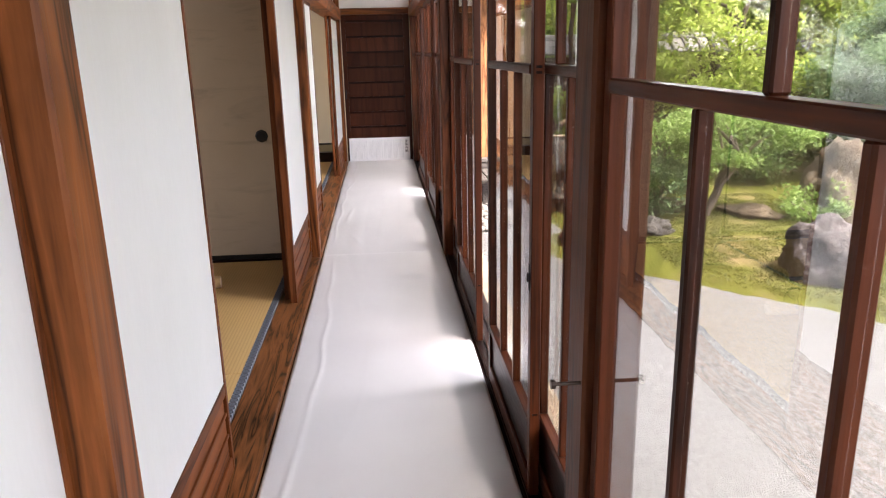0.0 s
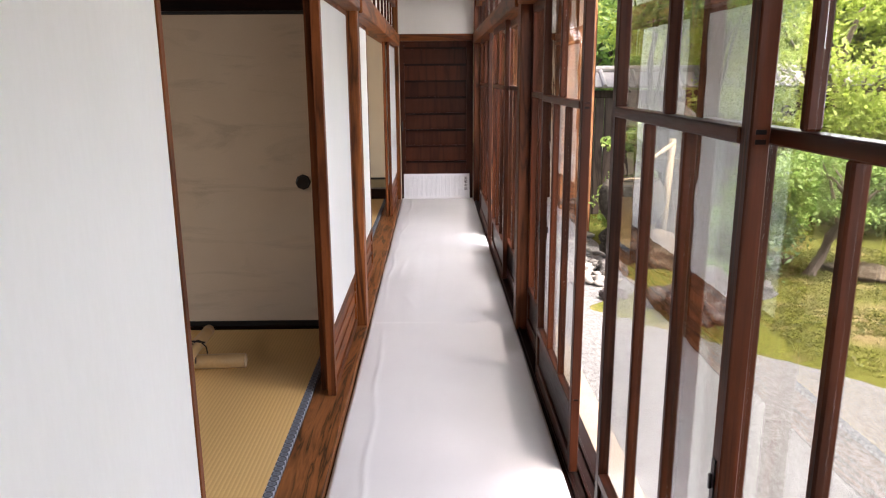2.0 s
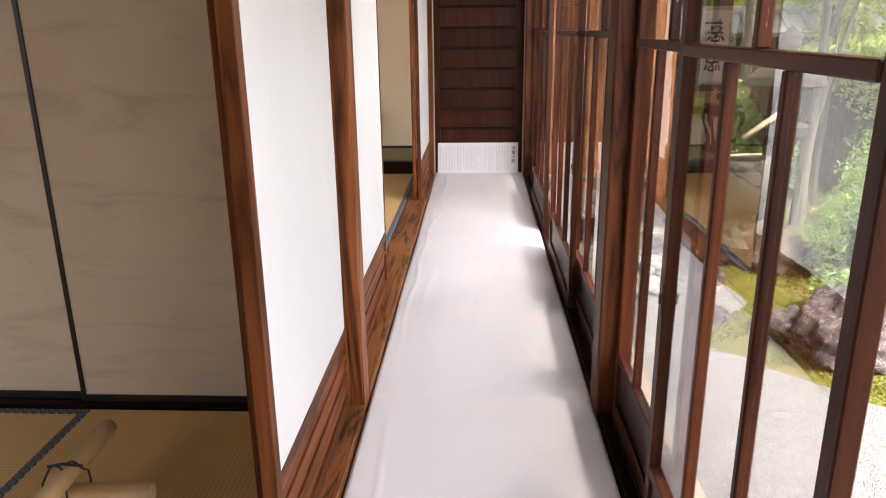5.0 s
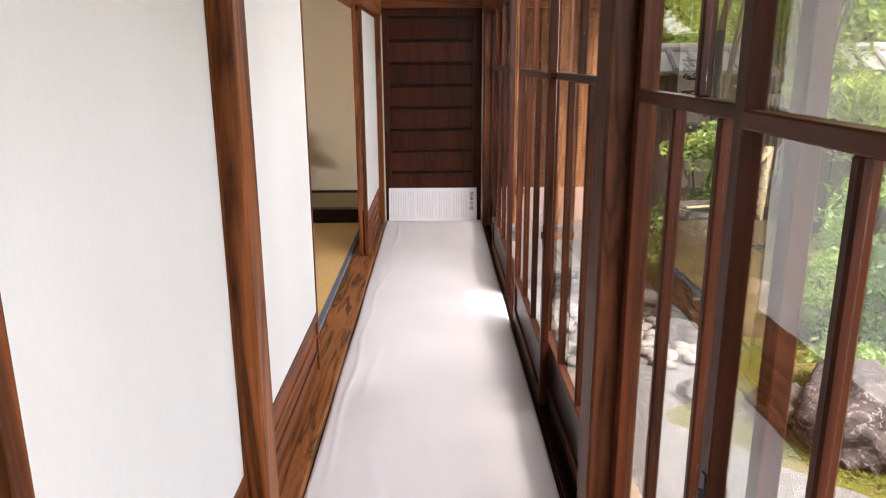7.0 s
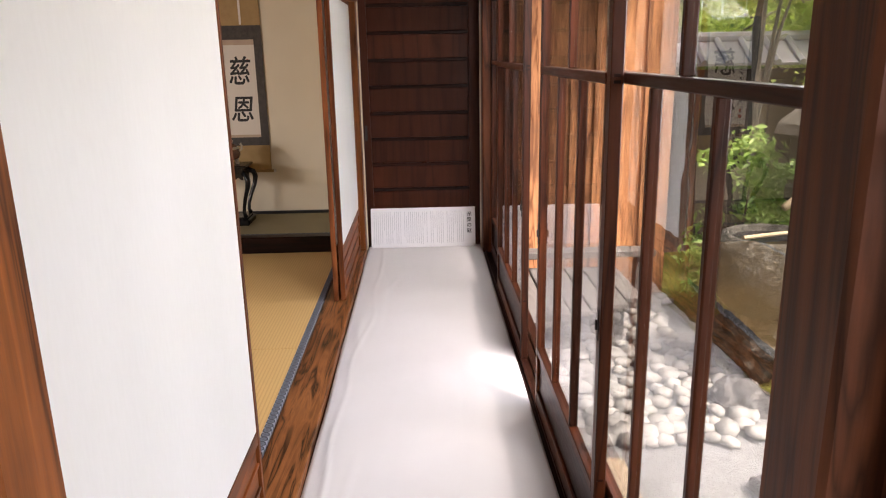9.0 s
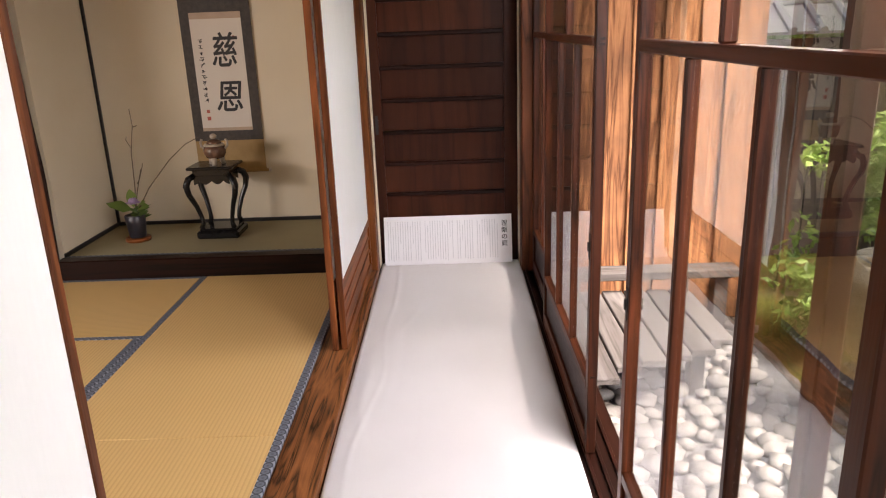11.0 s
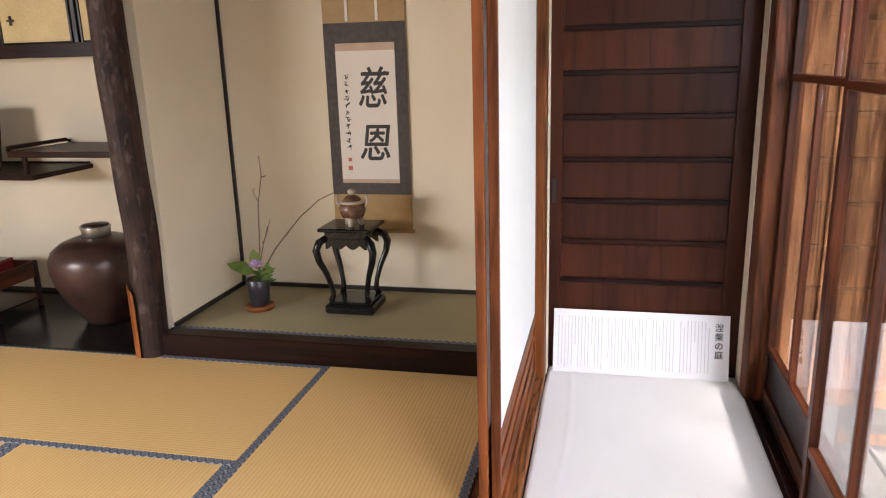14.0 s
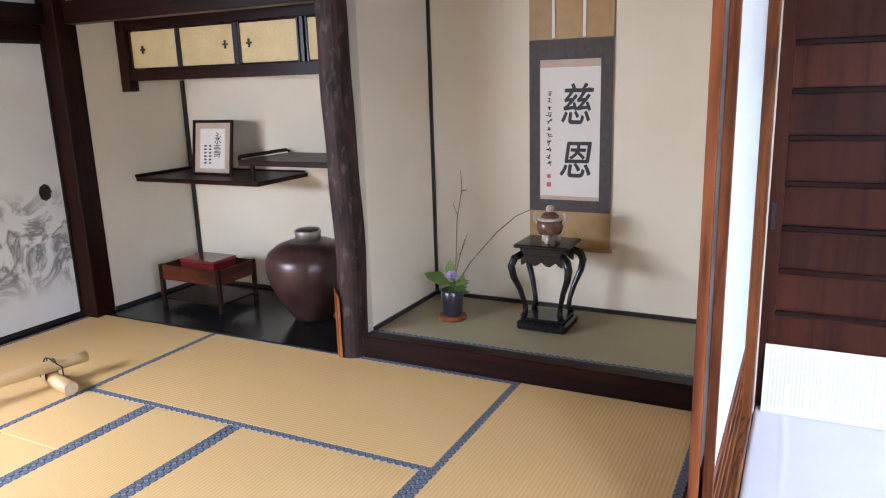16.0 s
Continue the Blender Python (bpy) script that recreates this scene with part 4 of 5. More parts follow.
JARM = plain("brown_stoneware", (0.014, 0.008, 0.008), (0.075, 0.036, 0.026), 0.34, 6, 60, 0.1, 0.15, 0.002)
jr = thing("storage_jar", "large round dark brown glazed stoneware jar", "jar", (-3.17, 10.95, 0.055))
part("body", lathe([(0.118, 0), (0.136, 0.03), (0.178, 0.09), (0.222, 0.16), (0.265, 0.255), (0.285, 0.34), (0.284, 0.405), (0.262, 0.455), (0.21, 0.495), (0.145, 0.52), (0.09, 0.53)], 40, (-3.17, 10.95, 0.055)), JARM, jr, smooth=True)
part("collar", lathe([(0.083, 0.525), (0.082, 0.565), (0.088, 0.585), (0.085, 0.592), (0.072, 0.59)], 32, (-3.17, 10.95, 0.055)), plain("pale_metal", (0.30, 0.28, 0.25), (0.44, 0.42, 0.38), 0.3, 9, 60, 0.8, 0.05, 0.001), jr, "pale metal collar", True)
part("lid", lathe([(0.076, 0.584), (0.078, 0.598), (0.045, 0.603), (0.01, 0.604)], 28, (-3.17, 10.95, 0.055)), JARM, jr, smooth=True)

tt = thing("tray_table", "reddish-brown low wooden tray table on four legs", "tray table", (-4.06, 10.94, 0.055))
tx0, tx1, ty0, ty1 = -4.36, -3.80, 10.76, 11.14
for a, b in ((tx0, tx0 + 0.03), (tx1 - 0.03, tx1)):
    for c, d in ((ty0, ty0 + 0.03), (ty1 - 0.03, ty1)):
        part("leg", box(a, b, c, d, 0.0545, 0.36, 0.004), DARKW["z"], tt)
part("tray_floor", box(tx0 + 0.03, tx1 - 0.03, ty0 + 0.03, ty1 - 0.03, 0.285, 0.30), POST["x"], tt)
for a in ((tx0 + 0.03, tx1 - 0.03, ty0 + 0.006, ty0 + 0.02), (tx0 + 0.03, tx1 - 0.03, ty1 - 0.02, ty1 - 0.006)):
    part("rim", box(*a, 0.25, 0.355, 0.003), DOORW["x"], tt)
for a in ((tx0 + 0.006, tx0 + 0.02, ty0 + 0.03, ty1 - 0.03), (tx1 - 0.02, tx1 - 0.006, ty0 + 0.03, ty1 - 0.03)):
    part("rim", box(*a, 0.25, 0.355, 0.003), DOORW["y"], tt)
part("low_shelf", box(tx0 + 0.006, tx1 - 0.006, ty0 + 0.006, ty1 - 0.006, 0.105, 0.12, 0.003), DARKW["x"], tt)
rb = thing("lacquer_box", "flat dark red lacquered box on the tray table", "box", (-4.06, 10.93, 0.30))
REDL = plain("red_lacquer", (0.11, 0.010, 0.010), (0.17, 0.018, 0.015), 0.2, 5, 90, 0, 0.02, 0.001, 0.3)
part("body", box(-4.21, -3.90, 10.83, 11.05, 0.2995, 0.372, 0.004), REDL, rb)
part("lid", box(-4.214, -3.896, 10.826, 11.054, 0.374, 0.398, 0.005), REDL, rb)

fr = thing("framed_calligraphy", "small framed calligraphy with a pale mat on the shelf", "picture frame", (-4.08, 11.1, 0.955))
tilt = Matrix.Translation((-4.085, 11.08, 0.9545)) @ Matrix.Rotation(radians(-9), 4, "X")
for a in ((-0.185, -0.165, 0.0, 0.39), (0.165, 0.185, 0.0, 0.39), (-0.165, 0.165, 0.0, 0.02), (-0.165, 0.165, 0.37, 0.39)):
    bm = box(a[0], a[1], 0, 0.02, a[2], a[3], 0.003)
    bm.transform(tilt)
    part("frame_bar", bm, DARKW["z"], fr)
for a, y, mt, nm in (((-0.165, 0.165, 0.02, 0.37), 0.012, PINKISH, "mat_board"), ((-0.115, 0.115, 0.05, 0.33), 0.009, SCROLLP, "paper")):
    bm = box(a[0], a[1], y, y + 0.0025, a[2], a[3])
    bm.transform(tilt)
    part(nm, bm, mt, fr)
glyph("永", 0.09, INKB, fr, tilt @ face_south(0.05, 0.0085, 0.255), "character", widen=0.75)
glyph("壽", 0.10, INKB, fr, tilt @ face_south(0.045, 0.0085, 0.165), "character", widen=0.7)
for k in range(6):
    z = 0.21 - k * 0.024
    for x in (-0.02, -0.065):
        bm = box(x - 0.011, x + 0.011, 0.0082, 0.009, z - 0.007, z + 0.004)
        bm.transform(tilt)
        part("small_character_mark", bm, INKB, fr)

# ---- bamboo barriers on the tatami ----
BAMB = plain("pale_dry_bamboo", (0.46, 0.29, 0.12), (0.60, 0.42, 0.20), 0.4, 4, 70, 0, 0.05, 0.001)
BAMC = plain("cut_bamboo_end", (0.58, 0.44, 0.27), (0.68, 0.54, 0.35), 0.7, 20, 90, 0, 0.1, 0.001)
CORD = plain("black_cord", (0.012, 0.010, 0.010), (0.03, 0.026, 0.024), 0.9, 30, 200, 0, 0.3, 0.001)


def barrier(a, b, stumps):
    a, b = Vector(a), Vector(b)
    e = thing("bamboo_barrier", "bamboo pole tied on short logs, lying on the tatami", "barrier", (a.x, a.y, TAT), "bamboo barriers in the rooms")
    n = 24
    pts = [a.lerp(b, k / n) for k in range(n + 1)]
    part("pole", tube(pts, [0.031 + (0.003 if k % 6 == 3 else 0) for k in range(n + 1)], 14), BAMB, e, smooth=True)
    d = (b - a).normalized()
    part("pole_end", tube([b, b + d * 0.002], 0.029, 14), BAMC, e)
    side = Vector((d.y, -d.x, 0)).normalized()
    for f, off in stumps:
        c = a.lerp(b, f)
        c.z = TAT + 0.037
        s0, s1 = c - side * (0.16 - off), c + side * (0.16 + off)
        part("log", tube([s0, s1], 0.038, 16), BAMB, e, smooth=True)
        for q, k in ((s0, -1), (s1, 1)):
            part("log_end", tube([q, q + side * 0.003 * k], 0.034, 14), BAMC, e)
        top = Vector((c.x, c.y, a.z))
        for w in (-0.02, 0.02):
            ring = []
            for k in range(17):
                an = 2 * math.pi * k / 16
                ring.append(c + side * (w + 0.036 * math.cos(an)) + Vector((0, 0, 0.036)) + Vector((0, 0, 0.078 * math.sin(an))) + d * (0.036 if abs(math.sin(an)) < 0.6 else 0.012) * (1 if w > 0 else -1))
            part("cord", tube(ring, 0.0035, 6), CORD, e)
        part("cord_knot", tube([top + Vector((0, 0, 0.034)) + side * -0.05, top + Vector((0, 0, 0.044)), top + Vector((0, 0, 0.036)) + side * 0.06], 0.005, 6), CORD, e)


barrier((-1.25, 3.95, TAT + 0.106), (-1.305, 5.42, TAT + 0.106), ((0.8, 0.10), (0.16, 0.0)))
barrier((-4.10, 8.30, TAT + 0.106), (-3.77, 9.70, TAT + 0.106), ((0.87, 0.06), (0.15, 0.0)))
# ---- garden: ground, moss, path ----
def garden_ground():
    """One sheet out to the horizon, finer near the house."""
    xs = [-60, -20, -6, 0.3] + [0.3 + 0.3 * k for k in range(1, 40)] + [16, 24, 40, 90, 250, 600]
    ys = [-600, -200, -60, -25, -12] + [-8 + 0.4 * k for k in range(60)] + [18, 24, 40, 90, 250, 600]
    bm = bmesh.new()
    g = [[bm.verts.new((x, y, GZ + (0.012 * noise.noise((x * 1.1, y * 1.1, 0)) if 0.3 < x < 13 and -9 < y < 17 else 0))) for x in xs] for y in ys]
    for a, b in zip(g, g[1:]):
        for i in range(len(xs) - 1):
            bm.faces.new((a[i], a[i + 1], b[i + 1], b[i]))
    return bm


setting("ground", garden_ground(), GRAVEL, "raked pale gravel ground", "ground")
EARTH = plain("packed_beige_earth", (0.20, 0.155, 0.105), (0.30, 0.235, 0.165), 0.95, 4, 120, 0, 0.5, 0.006)
setting("path", box(0.60, 0.98, 3.7, 8.3, GZ - 0.1, GZ + 0.03, 0.01), EARTH, "strip of packed beige earth under the eaves", "path")


def moss_height(x, y):
    d = ((x - 2.04) * 1.08 + (y - 6.68)) / 1.47
    d = min(d, (x - 1.2 - 0.6 * max(0.0, min(1.0, (y - 7.8) / 0.5))) * 1.2, (y - 6.95) * 1.1 + max(0.0, x - 1.85) * 3.0) + 0.12 * noise.noise((x * 1.3, y * 1.3, 5))
    s = max(0.0, min(1.0, (d + 0.05) / 0.5))
    s = s * s * (3 - 2 * s)
    far = max(0.0, min(1.0, (d - 2) / 6))
    return GZ - 0.04 + s * 0.10 + s * 0.05 * noise.noise((x * 0.9, y * 0.9, 1)) + s * 0.02 * noise.noise((x * 6, y * 6, 2)) + 0.35 * far * far


def moss_bed():
    bm = bmesh.new()
    xs = [1.3 + 0.09 * k for k in range(70)] + [7.7 + 0.35 * k for k in range(1, 26)]
    ys = [-6 + 0.5 * k for k in range(20)] + [4.0 + 0.09 * k for k in range(90)] + [12.2 + 0.4 * k for k in range(20)]
    g = [[bm.verts.new((x, y, moss_height(x, y))) for x in xs] for y in ys]
    for a, b in zip(g, g[1:]):
        for i in range(len(xs) - 1):
            bm.faces.new((a[i], a[i + 1], b[i + 1], b[i]))
    return bm


def moss_mat():
    m, t, p = mat("moss_and_leaf_litter")
    v = coords(t, spread=0.0)
    c = ramp(t, noise_tex(t, v, 55, 4, 0.7), [(0.3, (0.035, 0.045, 0.008)), (0.5, (0.10, 0.108, 0.018)), (0.7, (0.175, 0.17, 0.038))])
    litter = ramp(t, noise_tex(t, v, 1.1, 5, 0.6), [(0.5, (0, 0, 0)), (0.66, (0.8,) * 3)])
    c = mixc(t, litter, c, ramp(t, noise_tex(t, v, 70, 3), [(0.3, (0.15, 0.10, 0.05)), (0.7, (0.30, 0.22, 0.12))]))
    t.links.new(c, p.inputs["Base Color"])
    p.inputs["Roughness"].default_value = 1.0
    p.inputs["Specular IOR Level"].default_value = 0.1
    bump(t, p, noise_tex(t, v, 75, 4, 0.7), 0.9, 0.03)
    return m


setting("moss_bed", moss_bed(), moss_mat(), "yellow-green moss with brown leaf litter", "moss")


# ---- rocks ----
def rock_mesh(r, seed, sub=4, jag=0.45):
    bm = bmesh.new()
    bmesh.ops.create_icosphere(bm, subdivisions=sub, radius=1)
    for v in bm.verts:
        p = v.co.normalized()
        k = 1 + jag * noise.noise(p * 1.3 + Vector((seed, 0, 0))) + jag * 0.4 * noise.noise(p * 3.5 + Vector((0, seed, 0))) + jag * 0.2 * noise.noise(p * 8) + jag * 0.1 * noise.noise(p * 19)
        v.co = Vector((p.x * r[0], p.y * r[1], p.z * r[2])) * k
    return bm



def rock_mat(name, a, b, c):
    """Broken stone: dark blotches, pale lichen spots, coarse and fine relief."""
    m, t, p = mat(name)
    v = coords(t)
    base = ramp(t, noise_tex(t, v, 9, 6, 0.65), [(0.36, a), (0.62, b)])
    spots = ramp(t, noise_tex(t, v, 34, 4, 0.7, 0.6), [(0.54, (0, 0, 0)), (0.62, (0.8,) * 3)])
    t.links.new(mixc(t, spots, base, c), p.inputs["Base Color"])
    p.inputs["Roughness"].default_value = 0.95
    p.inputs["Specular IOR Level"].default_value = 0.15
    bump(t, p, noise_tex(t, v, 22, 6, 0.7), 1.0, 0.03)
    return m


ROCK = rock_mat("dark_grey_rock", (0.018, 0.017, 0.016), (0.075, 0.068, 0.062), (0.17, 0.16, 0.15))
ROCKP = rock_mat("speckled_rock", (0.022, 0.018, 0.018), (0.085, 0.072, 0.070), (0.24, 0.22, 0.215))
ROCKW = rock_mat("warm_boulder", (0.045, 0.032, 0.02), (0.12, 0.092, 0.062), (0.20, 0.17, 0.13))


def rock(x, y, r, seed, m, label):
    bm = rock_mesh(r, seed)
    bm.transform(Matrix.Translation((x, y, moss_height(x, y) + r[2] * 0.45)) @ Matrix.Rotation(seed, 4, "Z"))
    tagged(part("garden_rock", bm, m, smooth=True), label, "rock", "rocks in the garden")


rock(2.28, 7.42, (0.43, 0.26, 0.24), 1.0, ROCKP, "low pale speckled rock on moss")
rock(1.98, 7.62, (0.20, 0.17, 0.12), 2.3, ROCK, "small grey rock on moss beside the basin")
rock(2.36, 9.0, (0.27, 0.24, 0.25), 3.1, ROCKW, "rounded warm brown boulder beside the basin")
rock(1.80, 8.85, (0.17, 0.15, 0.14), 5.1, ROCK, "small grey stone at the basin's foot")
rock(1.62, 7.95, (0.12, 0.10, 0.08), 6.2, ROCKP, "small pale stone at the moss edge")
rock(3.75, 6.30, (0.33, 0.30, 0.34), 4.4, ROCKP, "upright pale rock at the edge of the moss")
rock(5.15, 8.25, (0.42, 0.38, 0.55), 7.7, ROCKW, "tall pinkish standing stone")
rock(4.2, 8.4, (0.34, 0.22, 0.10), 8.8, ROCKW, "flat brown stepping stone")
rock(3.4, 8.9, (0.30, 0.22, 0.10), 9.9, ROCKW, "flat brown stepping stone")
rock(2.9, 7.95, (0.22, 0.18, 0.10), 10.3, ROCK, "flat grey stone in moss")
rock(5.6, 7.0, (0.5, 0.4, 0.3), 11.3, ROCK, "broad grey rock in moss")

# ---- water basin, spout and lantern ----
STONE = rock_mat("weathered_grey_stone", (0.014, 0.013, 0.010), (0.055, 0.05, 0.04), (0.10, 0.095, 0.08))
ba = thing("water_basin", "large round grey stone water basin on rough stones", "water basin", (2.08, 9.2, GZ))
part("bowl", lathe([(0.18, 0.45), (0.26, 0.50), (0.33, 0.60), (0.355, 0.72), (0.335, 0.85), (0.285, 0.93), (0.26, 0.94), (0.25, 0.92), (0.22, 0.88)], 40, (2.08, 9.2, GZ)), STONE, ba, smooth=True)
part("water", lathe([(0.24, 0.895), (0.24, 0.899)], 32, (2.08, 9.2, GZ)), LACQUER, ba, "dark still water")
bm = rock_mesh((0.28, 0.26, 0.26), 12.2)
bm.transform(Matrix.Translation((2.08, 9.2, GZ + 0.28)))
part("pedestal", bm, STONE, ba, "rough stone pedestal")
BAMG = plain("weathered_bamboo", (0.17, 0.125, 0.07), (0.27, 0.215, 0.13), 0.6, 5, 70, 0, 0.1, 0.001)
sp = thing("bamboo_spout", "bamboo water spout on an upright bamboo post", "spout", (2.56, 9.45, GZ))
part("post", tube([(2.50, 9.45, GZ), (2.53, 9.45, 0.2), (2.56, 9.45, 0.85)], 0.038, 12), BAMG, sp, smooth=True)
part("spout", tube([(2.56, 9.43, 0.80), (2.38, 9.37, 0.69), (2.18, 9.3, 0.57)], 0.024, 10), BAMG, sp, smooth=True)
part("ladle_handle", tube([(1.80, 8.98, 0.475), (2.02, 9.08, 0.465), (2.30, 9.2, 0.452)], 0.012, 8), BAMG, sp)

ln = thing("stone_lantern", "weathered grey stone lantern under the trees", "stone lantern", (2.65, 9.75, GZ))
lx, ly = 2.65, 9.75
for nm, prof, n in (("base", [(0.27, 0.0), (0.28, 0.10), (0.20, 0.16)], 6), ("shaft", [(0.13, 0.15), (0.115, 0.3), (0.125, 0.45), (0.115, 0.6), (0.13, 0.74)], 16), ("platform", [(0.14, 0.73), (0.25, 0.80), (0.25, 0.86), (0.18, 0.88)], 6),
                    ("light_box", [(0.16, 0.88), (0.165, 1.10)], 6), ("cap", [(0.19, 1.10), (0.36, 1.13), (0.34, 1.18), (0.17, 1.28), (0.09, 1.33)], 6), ("finial", [(0.05, 1.32), (0.085, 1.38), (0.08, 1.44), (0.02, 1.50)], 14)):
    part(nm, lathe([(r, z * 1.3) for r, z in prof], n, (lx, ly, GZ)), STONE, ln)
for k in range(6):
    a = radians(60 * k + 30)
    # solid black panel, painting the shade inside an opening that isn't cut
    bm = box(-0.045, 0.045, -0.004, 0.004, 1.21, 1.365)
    bm.transform(Matrix.Translation((lx + 0.143 * math.cos(a), ly + 0.143 * math.sin(a), GZ)) @ Matrix.Rotation(a + math.pi / 2, 4, "Z"))
    part("window_opening", bm, BLACKW, ln)

# ---- plants ----
rng = np.random.default_rng(7)


def leaf_cloud(clumps, per, size, spread, flat=0.5, bm_extra=None):
    """Many small leaves round the clumps' centres, as vertices and faces."""
    c = np.repeat(np.asarray(clumps, float), per, axis=0)
    n = len(c)
    off = rng.normal(0, 1, (n, 3)) * np.array([spread, spread, spread * flat])
    p = c + off
    nz = rng.normal(0, 1, (n, 3)) + np.array([0, 0, 1.0])
    nz /= np.linalg.norm(nz, axis=1)[:, None]
    u = np.cross(nz, rng.normal(0, 1, (n, 3)))
    u /= np.linalg.norm(u, axis=1)[:, None]
    w = np.cross(nz, u)
    s = size * rng.uniform(0.6, 1.4, n)[:, None]
    vs = np.stack([p - u * s, p + w * s * 0.45 + nz * s * 0.12, p + u * s, p - w * s * 0.45 + nz * s * 0.12], axis=1).reshape(-1, 3)
    fs = np.arange(4 * n).reshape(-1, 4)
    return vs.tolist(), [], fs.tolist()


def crown_points(cx, cy, cz, rx, ry, rz, count, gap=0.0):
    pts = []
    while len(pts) < count:
        d = rng.normal(0, 1, 3)
        d /= np.linalg.norm(d)
        r = rng.uniform(0.45, 1.0) ** 0.5
        q = np.array([cx + d[0] * rx * r, cy + d[1] * ry * r, cz + d[2] * rz * r])
        if noise.noise(Vector(q) * 1.4) > gap:
            pts.append(q)
    return pts


def tree(name, label, x, y, h, r, crown, lm, trunk_m=None, clumps=120, per=40, leaf=0.05, lean=(0, 0), flat=0.45, spread=0.2):
    z0 = moss_height(x, y) if x > 1.3 else GZ
    e = thing(name, label, "tree", (x, y, z0), "trees in the garden")
    cx, cy, cz, rx, ry, rz = crown
    top = Vector((x + lean[0], y + lean[1], z0 + h))
    base = Vector((x, y, z0 - 0.05))
    n = 8
    pts = [base.lerp(top, k / n) + Vector((0.06 * math.sin(k * 1.7 + x), 0.06 * math.cos(k * 1.3 + y), 0)) * (k / n) for k in range(n + 1)]
    bm = tube(pts, [r * (1.25 if k == 0 else 1 - 0.75 * k / n) for k in range(n + 1)], 10, None, 0.06)
    cl = crown_points(cx, cy, cz, rx, ry, rz, clumps, -0.12)
    for k in range(14 if r > 0.075 else 6):
        a = pts[min(n - 1, 2 + k % (n - 2))]
        b = Vector(cl[(k * 7) % len(cl)])
        m = a.lerp(b, 0.5) + Vector((0, 0, 0.12 * (b - a).length))
        tube([a, m, b], [r * 0.4, r * 0.24, r * 0.08], 6, bm)
    part("trunk", bm, trunk_m or BARK, e)
    part("crown", leaf_cloud(cl, per, leaf, spread, flat), lm, e)
    return e


PALEBARK = plain("pale_bark", (0.05, 0.044, 0.035), (0.13, 0.115, 0.09), 0.9, 5, 45, 0, 0.5, 0.01)
MAPLE = "maple with bright yellow-green leaves"
tree("maple_tree", MAPLE, 5.4, 11.7, 2.6, 0.10, (5.3, 11.6, 1.75, 1.9, 1.5, 1.35), L_BRIGHT, None, 420, 70, 0.042, (0.2, -0.1), 0.4, 0.17)
tree("maple_tree", MAPLE, 8.2, 12.2, 3.0, 0.10, (8.2, 12.0, 2.2, 2.1, 1.8, 1.5), L_BRIGHT, None, 360, 70, 0.05, (0.2, -0.1), 0.4, 0.2)
tree("maple_tree", MAPLE, 4.6, 13.6, 3.2, 0.10, (4.4, 13.4, 2.6, 1.9, 1.6, 1.3), L_BRIGHT, None, 260, 60, 0.05, (0.2, 0.1), 0.4, 0.2)
tree("garden_tree", "clipped tree with soft pale green rounded crown", 6.8, 9.9, 1.8, 0.10, (6.8, 9.9, 1.25, 1.05, 1.05, 0.85), L_BLUE, None, 300, 80, 0.032, (0, 0), 0.7, 0.12)
tree("pine_tree", "leaning dark-trunked tree with spreading green pads", 3.66, 8.45, 0.85, 0.06, (3.95, 8.4, 0.52, 0.8, 0.7, 0.32), L_MID, BARK, 130, 70, 0.026, (0.35, -0.1), 0.3, 0.11)
tree("garden_tree", "pale-trunked tree with sparse leaves", 3.15, 10.3, 3.6, 0.065, (3.2, 10.3, 2.75, 0.9, 0.8, 0.75), L_MID, PALEBARK, 60, 40, 0.04, (0.1, 0.1), 0.5, 0.16)
tree("garden_tree", "pale-trunked tree with sparse leaves", 2.75, 11.2, 3.4, 0.06, (2.85, 11.3, 2.55, 0.8, 0.6, 0.5), L_MID, PALEBARK, 60, 40, 0.045, (0.1, 0.0), 0.5, 0.15)
tree("garden_tree", "pale-trunked tree with sparse leaves", 3.7, 11.3, 3.8, 0.07, (3.8, 11.2, 2.9, 1.0, 0.9, 0.9), L_BLUE, PALEBARK, 70, 40, 0.045, (0.1, 0.2), 0.5, 0.18)
for k in range(26):
    a = radians(2 + 3.1 * k)
    d = 15.5 + 3.5 * ((k * 7) % 5) / 5
    x, y = d * math.sin(a) + 1.0, d * math.cos(a) + 1.0
    if x < 2.6:
        continue
    tree("background_tree", "dense green tree at the garden's back", x, y, 4.2, 0.15, (x, y, 2.0 + (k % 3) * 0.5, 2.0, 1.8, 2.6), (L_DARK, L_MID, L_BLUE, L_MID)[k % 4], None, 170, 60, 0.085, (0, 0), 0.7, 0.34)


def shrub(x, y, r, h, lm, label, count=60, per=36, leaf=0.025, z=None):
    z0 = moss_height(x, y) if z is None else z
    e = thing("shrub", label, "shrub", (x, y, z0), "shrubs in the garden")
    cl = crown_points(x, y, z0 + h * 0.55, r, r, h * 0.5, count, -0.2)
    bm = bmesh.new()
    for k in range(7):
        q = Vector(cl[k * 5 % len(cl)])
        tube([(x + 0.03 * math.cos(k), y + 0.03 * math.sin(k), z0 - 0.03), Vector((x, y, z0)).lerp(q, 0.5) + Vector((0, 0, 0.04)), q], [0.012, 0.009, 0.004], 6, bm)
    part("stems", bm, BARK, e)
    part("foliage", leaf_cloud(cl, per, leaf, r * 0.17, 0.7), lm, e)


